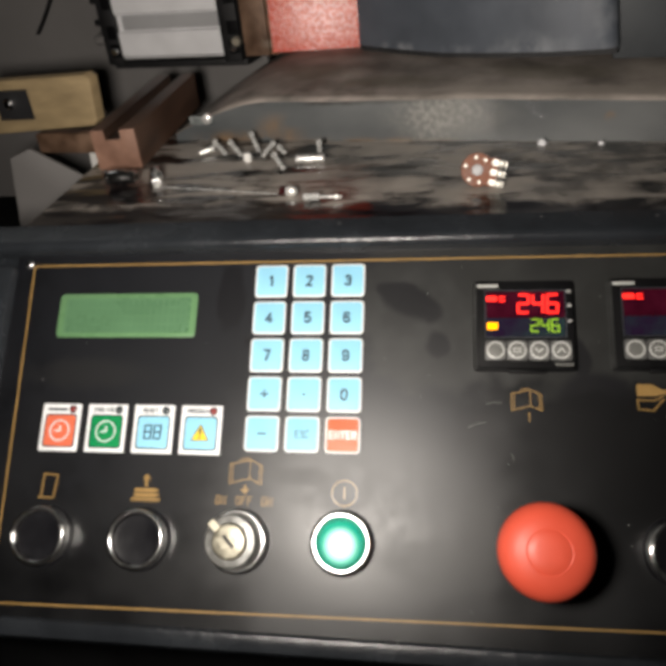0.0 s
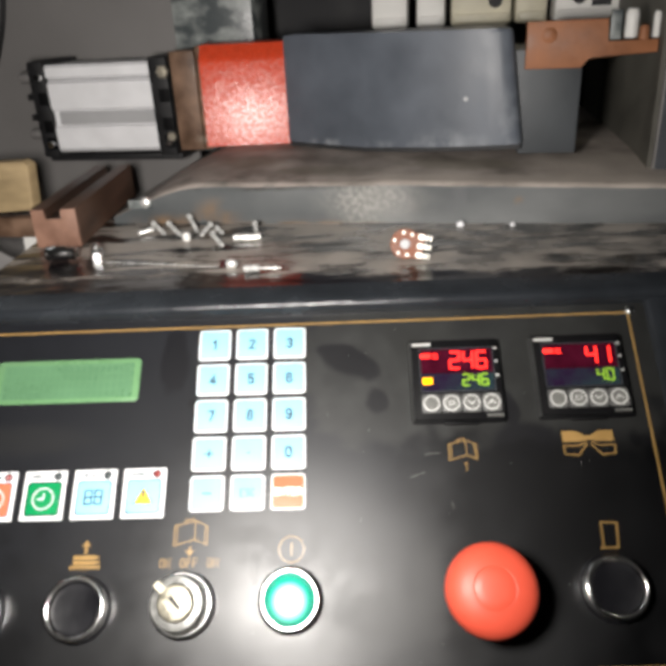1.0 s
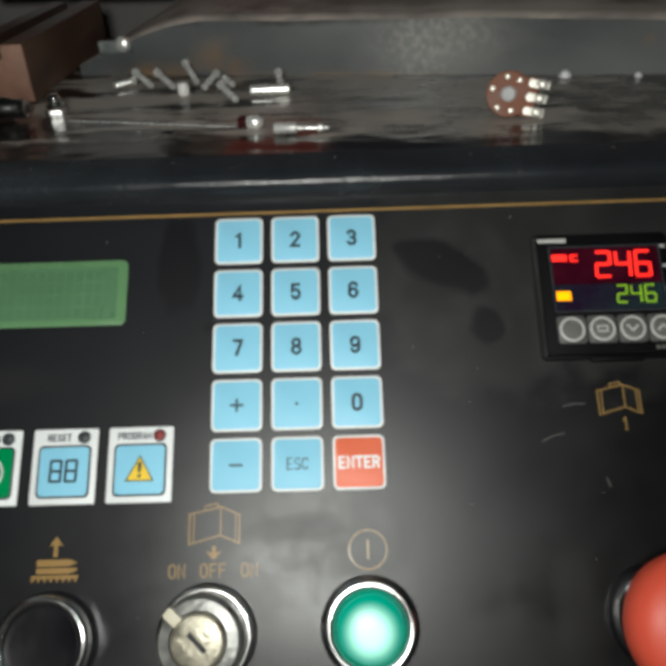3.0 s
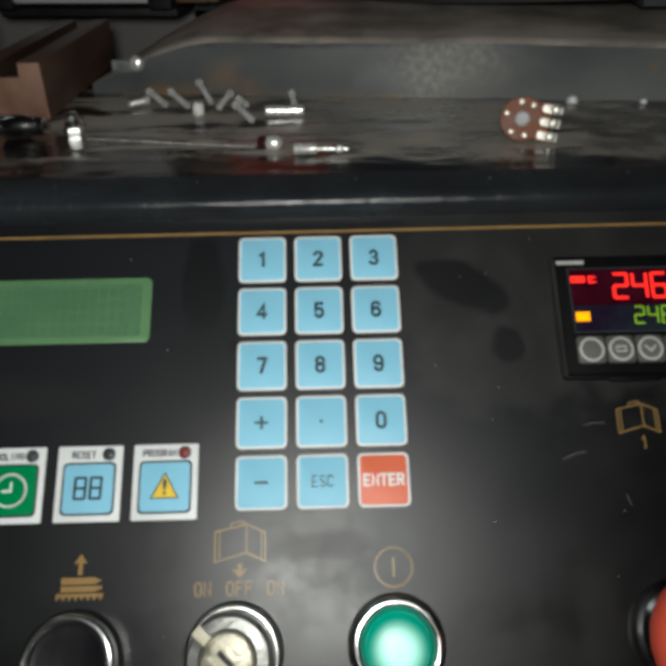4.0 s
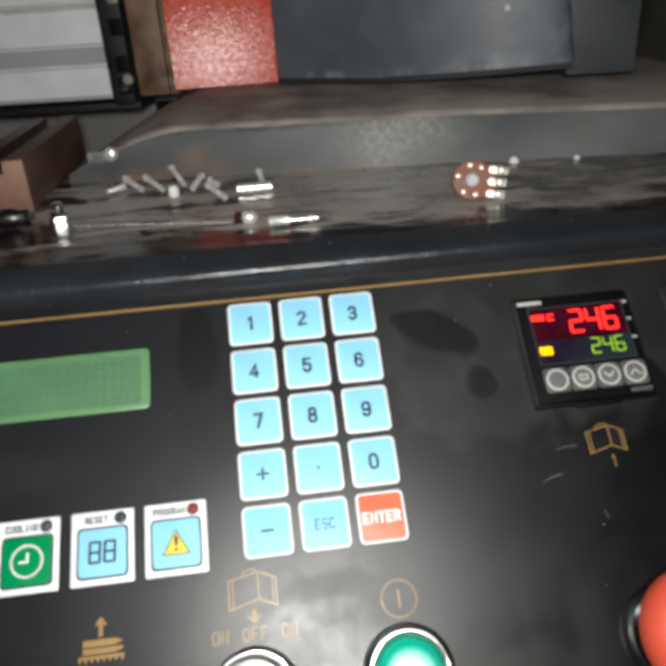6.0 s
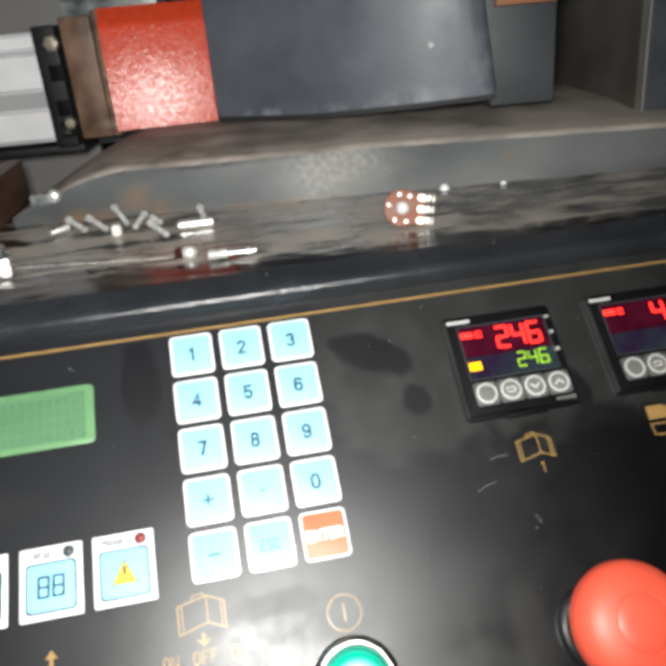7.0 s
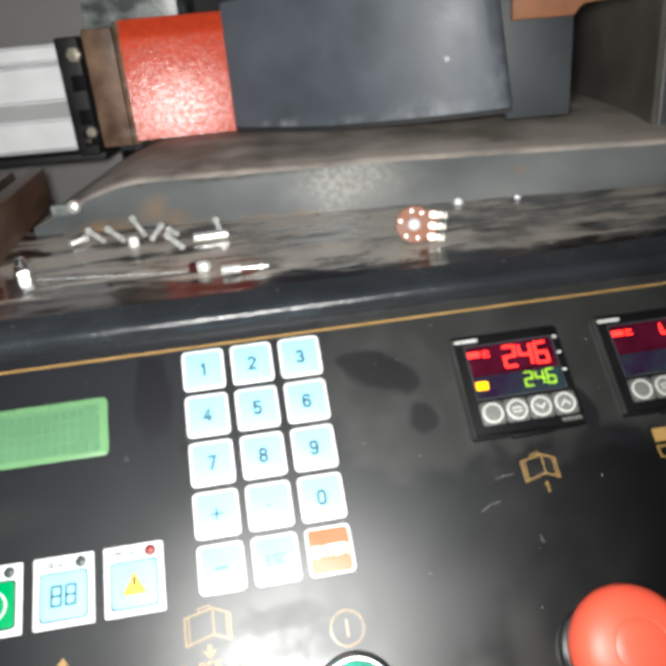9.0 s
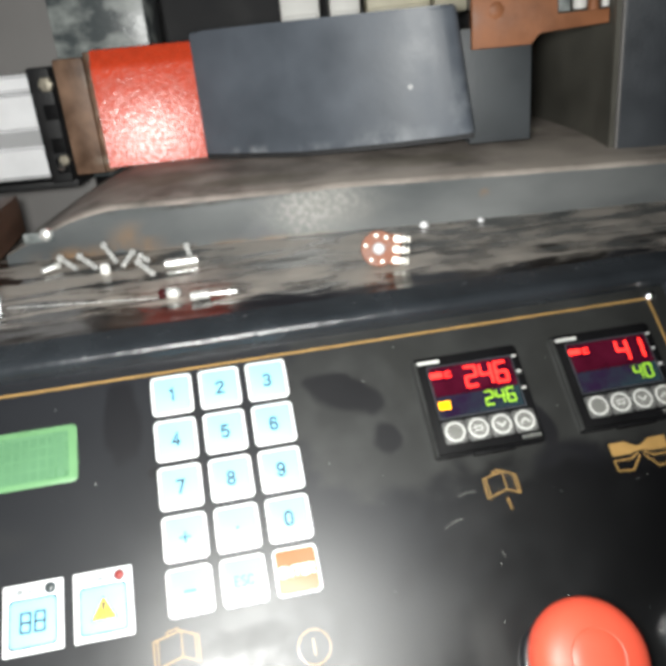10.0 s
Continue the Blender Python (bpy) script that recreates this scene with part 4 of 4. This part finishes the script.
for x0, x1 in ((-64, -49), (49, 66)):
    cap = part("end_cap", bm_box((x0, x1, -3, 63, -4, 79), bevel=2), BLACK_CAST, cylinder)
    for z in (8, 66):
        part("cap_screw", bm_lathe([(0, 4), (2.6, 3.8), (3.4, 2.6), (3.4, 0)], 16), CHROME, cap, "", shift((x0 + x1) / 2 + 3, -3, z, 90))
    for z in (3, 18, 42):
        part("cap_port", bm_box(((x0 + x1) / 2 - 1, x1 + 0.5, -3.6, -2.9, z, z + 11), bevel=0.2), CASE_BLACK, cap, "black port opening")
part("tie_nut", bm_lathe([(2, 0), (5.2, 0), (5.6, 1), (5.6, 4), (5.0, 5), (2.5, 5.4), (0, 5.4)], 6), BRASS, cylinder, "tarnished tie rod nut", shift(63, -2.5, 67, 90))
part("tie_nut", bm_lathe([(2, 0), (3.8, 0), (4.2, 1), (4.2, 4), (3.6, 5), (0, 5.2)], 6), BRASS, cylinder, "tarnished tie rod nut", shift(64, -2.5, 13, 90))
for z in (14, 64):
    part("air_fitting", bm_lathe([(6, 0), (6, 8), (4.6, 9), (4.6, 20), (3.5, 22), (0, 22)], 20), SHEET, cylinder, "grey air fitting", shift(-64, 20, z, 0, -90))
for z in (30, 48):
    part("stud", bm_lathe([(3, 0), (3, 12), (0, 13)], 12), BLACK_CAST, cylinder, "", shift(-64, 12, z, 0, -90))
plate = thing("cylinder_mount", MACH, "black mounting plate under the air cylinder", "plate")
part("plate", bm_box((-218, -86, 128, 185, 41, 46.8), bevel=1), BLACK_CAST, plate)

setting("back_panel", bm_box((-520, -96, 200, 206, -120, 330)), SHEET, MACH, "plain grey sheet metal panel", "panel")
cable = thing("cable", MACH, "thin black cable hanging against the grey sheet panel", "cable")
hose = bmesh.new()
rings = []
for k in range(15):
    f = k / 14
    u, z = -268 - 76 * f ** 2.2, 240 - 178 * f
    rings.append([hose.verts.new(((u + 2.6 * math.cos(a)) * MM, (197.3 + 2.6 * math.sin(a)) * MM, z * MM)) for a in (math.tau * n / 10 for n in range(10))])
for a, b in zip(rings, rings[1:]):
    for n in range(10):
        hose.faces.new((a[n], a[(n + 1) % 10], b[(n + 1) % 10], b[n]))
hose.faces.new(rings[0])
hose.faces.new(rings[-1][::-1])
bmesh.ops.recalc_face_normals(hose, faces=hose.faces)
part("sheath", hose, BLACK_CAST, cable)
setting("back_column", bm_box((-95, -20, 170, 230, 40, 330), bevel=2), MOTTLED, MACH, "mottled grey cast upright with bright worn patches", "column")
setting("rear_wall", bm_box((-520, 700, 330, 340, -20, 600)), DARK, MACH, "dark machine interior", "panel")
gear = thing("terminal_housing", MACH, "cream and white plastic housings in a row above the clamp", "housing")
for u0, u1, mat in ((84, 116, WHITE_PLASTIC), (124, 149, WHITE_PLASTIC), (154, 206, CREAM), (209, 236, CREAM), (242, 350, WHITE_PLASTIC)):
    block = part("housing", bm_box((u0, u1, 190, 230, 141, 300), bevel=3), mat, gear)
    part("foot", bm_box((u0 + 3, u1 - 3, 186, 192, 143, 150), bevel=1), mat, block)
for u in (192, 262):
    part("dark_hole", bm_lathe([(0, 1), (6, 1), (6, 0)], 20), DARK, gear, "", shift(u, 190, 160, 90))
for u in (272, 300):
    part("marking_bar", bm_box((u, u + 16, 189.2, 190, 152, 158)), DARK, gear)

bar = thing("brown_bar", pose(-0.1185, 0.112, 1.0175, 0, 0, 1.5), "brown phenolic bar with a groove along its top", "bar")
bar_end = [(-15.5, 0), (15.5, 0), (15.5, 27), (5, 27), (5, 20), (-6, 20), (-6, 27), (-15.5, 27)]
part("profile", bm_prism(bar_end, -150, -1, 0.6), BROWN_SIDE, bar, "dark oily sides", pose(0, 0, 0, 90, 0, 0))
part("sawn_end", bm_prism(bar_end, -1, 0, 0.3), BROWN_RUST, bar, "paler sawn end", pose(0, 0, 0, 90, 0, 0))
part("dark_seam", bm_box((-15.7, -12, 1, 150, 21, 21.8)), DARK, bar)

# the wooden block and frame left of the tray
frame_block = thing("wooden_block", MACH @ shift(-228, 20, 0), "oiled wooden block with a square recess and a bright bolt", "block")
part("block", upright([(-50, 15), (-46, 58), (50, 62), (54, 58), (51, 26), (47, 22)], 0, 12, 2), WOOD, frame_block)
part("recess", upright([(-39, 27), (-38, 51), (-6, 52), (-6, 28)], -0.6, 0.2), DARK, frame_block, "dark square recess")
part("bolt", bm_lathe([(0, 5), (3, 4.6), (4.6, 3), (5, 0)], 18), CHROME, frame_block, "bright bolt", shift(-25, -0.5, 41, 90))
part("lower_block", bm_box((-15, 48, 4, 18, -2, 14.5), bevel=1.5), PLATE_BROWN, frame_block)
guard = thing("side_guard", MACH @ shift(-225, 0, -40, 0, 0, 20), "bent grey guard plate beside the tray", "guard")
part("plate", upright([(-45, -40), (30, -30), (36, 10), (-12, 46), (-30, 40)], 16, 19, 0.5), SHEET, guard)
part("white_edge", upright([(34, 14), (60, 36), (36, 42)], 14, 16), WHITE_PLASTIC, guard)

# ---- small metal things on the tray ----
TRAY_Z = 17.4
DARK_RED = material("dark_red", (0.035, 0.004, 0.005), 0.3)


def machine_screw(x, y, turn, length, tip=0.0, r=1.65):
    s = thing("machine_screw", pose(x * MM, y * MM, 1.0 + (TRAY_Z + 2.3) * MM, 0, -tip, turn), "small bright steel machine screw lying on the tray", "screw", "loose screws on the tray")
    length *= 0.98
    shank = [(0, 0)]
    for i in range(int(length / 0.9)):
        shank += [(r, 0.3 + i * 0.9), (r * 0.84, 0.75 + i * 0.9)]
    part("shank", bm_lathe(shank + [(r, length)], 10), STEEL, s, "threaded shank", shift(0, 0, 0, 0, 90))
    head = part("head", bm_lathe([(r, length), (r * 1.3, length), (r * 1.35, length + 1.6), (r * 1.1, length + 2.2), (0, length + 2.3)], 16), STEEL, s, "", shift(0, 0, 0, 0, 90))
    return s


for x, y, turn, length, tip in ((-68, 131, 50, 11, 0), (-48, 128, 128, 17, 13), (-36, 124, 126, 18, 13), (-25, 131, 118, 17, 24), (-20, 120, 70, 14, 15), (-6, 125, 120, 9, 5), (-1, 95, 118, 19, 9), (18.5, 124, 100, 8, 25)):
    machine_screw(x, y, turn, length, tip)
cap = thing("plastic_cap", pose(-0.0297, 0.117, 1.0 + TRAY_Z * MM), "small off-white plastic cap on the tray", "cap")
part("cap", bm_lathe([(2.4, 0), (3.0, 0.8), (3.1, 4.0), (2.3, 5.8), (0, 6.5)], 18), WHITE_PLASTIC, cap)
dowel = thing("dowel_pin", pose(0.014, 0.1105, 1.0 + (TRAY_Z + 2.6) * MM, 0, 90, 1), "bright steel dowel pin on the tray", "pin")
part("pin", bm_lathe([(0, -9.8), (2.0, -9.7), (2.6, -9.0), (2.6, 9.0), (2.0, 9.7), (0, 9.8)], 24), STEEL, dowel)
tool = thing("stepped_pin", pose(0.020, 0.047, 1.0 + (TRAY_Z + 2.3) * MM, 0, 90, -4), "bright stepped steel pin with a thin stem", "pin")
part("body", bm_lathe([(0, 0), (2.1, 0.3), (2.3, 1), (2.3, 9.4), (1.6, 10)], 20), STEEL, tool)
part("stem", bm_lathe([(0.9, 9.8), (0.9, 18), (1.5, 18.4), (1.7, 19.6), (1.2, 20.8), (0.8, 21), (0.8, 23), (0, 23.2)], 16), STEEL, tool)
indicator = thing("indicator_lamp", pose(0.0045, 0.0565, 1.0 + (TRAY_Z + 2.6) * MM, 0, 90, -8), "small red indicator lamp with a glass end", "lamp")
part("red_body", bm_lathe([(0, 0), (2.4, 0.2), (2.6, 1), (2.6, 3.6)], 18), DARK_RED, indicator)
part("glass_end", bm_lathe([(2.6, 4), (3.0, 5), (3.0, 8.5), (1.8, 10.4), (0, 11.2)], 18), STEEL, indicator, "bright glass end")
rod = thing("steel_wire", pose(-0.074, 0.0735, 1.0 + (TRAY_Z + 0.9) * MM, 0, 90, -13), "thin straight steel wire lying on the tray", "wire")
part("wire", bm_lathe([(0, 0), (0.35, 0.1), (0.35, 79), (0, 79.2)], 10), STEEL, rod)
socket = thing("steel_socket", pose(-0.1145, 0.082, 1.0 + (TRAY_Z + 5.2) * MM, 0, 90, -2), "chromed steel socket lying on the tray", "socket")
part("sleeve", bm_lathe([(3.2, 3), (3.2, 0), (4.8, 0), (5.2, 0.6), (5.2, 12), (4.4, 13.5), (4.4, 19.5), (3.8, 20), (2.2, 20), (2.2, 16)], 28), CHROME, socket)
for x in (1.6, 16.5):
    r = 5.3 if x < 10 else 4.5
    part("ring", bm_lathe([(r - 0.5, -0.8), (r, -0.4), (r + 0.1, 0), (r, 0.4), (r - 0.5, 0.8)], 28), CHROME, socket, "bright knurled ring", shift(0, 0, x))
bolt = thing("hex_bolt", pose(-0.0825, 0.084, 1.0 + (TRAY_Z + 0.2) * MM, 0, 0, 15), "short bright hexagon bolt standing on its head", "bolt")
part("head", bm_prism(disc(4.8, 6), 0, 3.6, 0.6), CHROME, bolt)
part("collar", bm_lathe([(2.6, 3.6), (3.8, 4.2), (4.2, 5.4), (3.6, 6.6), (2.8, 7.0)], 24), CHROME, bolt)
part("shank", bm_lathe([(2.6, 6.8), (3.0, 7.6), (2.9, 9.4), (2.2, 10.2), (0, 10.4)], 18), CHROME, bolt)
# two bright highlights by the ledge, given shape as pale domes
for x, y, s in ((163, 127, 0.75), (198.5, 122.5, 0.48)):
    nut = thing("glint_dome", pose(x * MM, y * MM, 1.0 + TRAY_Z * MM, 0, 0, 20), "small pale dome standing in for a highlight by the ledge", "nut", "loose nuts by the ledge")
    part("dome", bm_lathe([(0, 4.6 * s), (1.4 * s, 4.4 * s), (2.8 * s, 3.6 * s), (3.6 * s, 2.2 * s), (3.7 * s, 1.2 * s), (4.2 * s, 1.0 * s), (4.2 * s, 0)], 18), ALU, nut)

PHENOLIC = material("red_phenolic", (0.19, 0.062, 0.028), 0.6, 0, 150, 0.2, 0.2, 600)
SOLDER = material("tinned_metal", (0.68, 0.66, 0.60), 0.4, 0.5, 200, 0.15, 0.3, 900)
pot = thing("potentiometer", look((0.1194, 0.0615, 1.0265), (0.027 + 0.02, -0.2536, 1.125)) @ pose(0, 0, 0, 0, 180, 7), "brown potentiometer with riveted back and three solder lugs", "potentiometer")
part("back_plate", bm_lathe([(0, 1.2), (9.0, 1.2), (9.4, 0.9), (9.4, 0)], 36), PHENOLIC, pot, "reddish brown phenolic plate")
part("can", bm_lathe([(9.0, 0), (9.0, -8), (8.4, -8.6), (3.5, -8.6), (3.5, -12), (0, -12)], 32), STEEL, pot)
part("centre_rivet", bm_lathe([(0, 1.5), (2.4, 1.7), (3.2, 1.2)], 20), STRIP, pot, "dull grey rivet")
for a in (60, 105, 170, 240, 290):
    part("rivet", bm_lathe([(0, 2.2), (0.9, 2.0), (1.3, 1.2)], 12), SOLDER, pot, "", shift(7.0 * math.cos(radians(a)), 7.0 * math.sin(radians(a))))
part("lug_board", bm_box((6.0, 11.5, -8.0, 8.0, 0, 1.1), bevel=0.3), PHENOLIC, pot)
for y in (-5.6, 0, 5.6):
    lug = part("solder_lug", bm_box((8.0, 16.0, y - 1.8, y + 1.7, 1.1, 1.7), bevel=0.2), SOLDER, pot, "tinned solder lug")
    part("solder_blob", bm_lathe([(0, 3.6), (1.5, 3.1), (2.3, 1.6)], 12), SOLDER, lug, "", shift(13.0, y))
    part("lug_eye", bm_lathe([(1.0, 1.2), (1.0, 2.0), (1.7, 1.9), (1.8, 1.2)], 14), SOLDER, lug, "", shift(9.0, y))
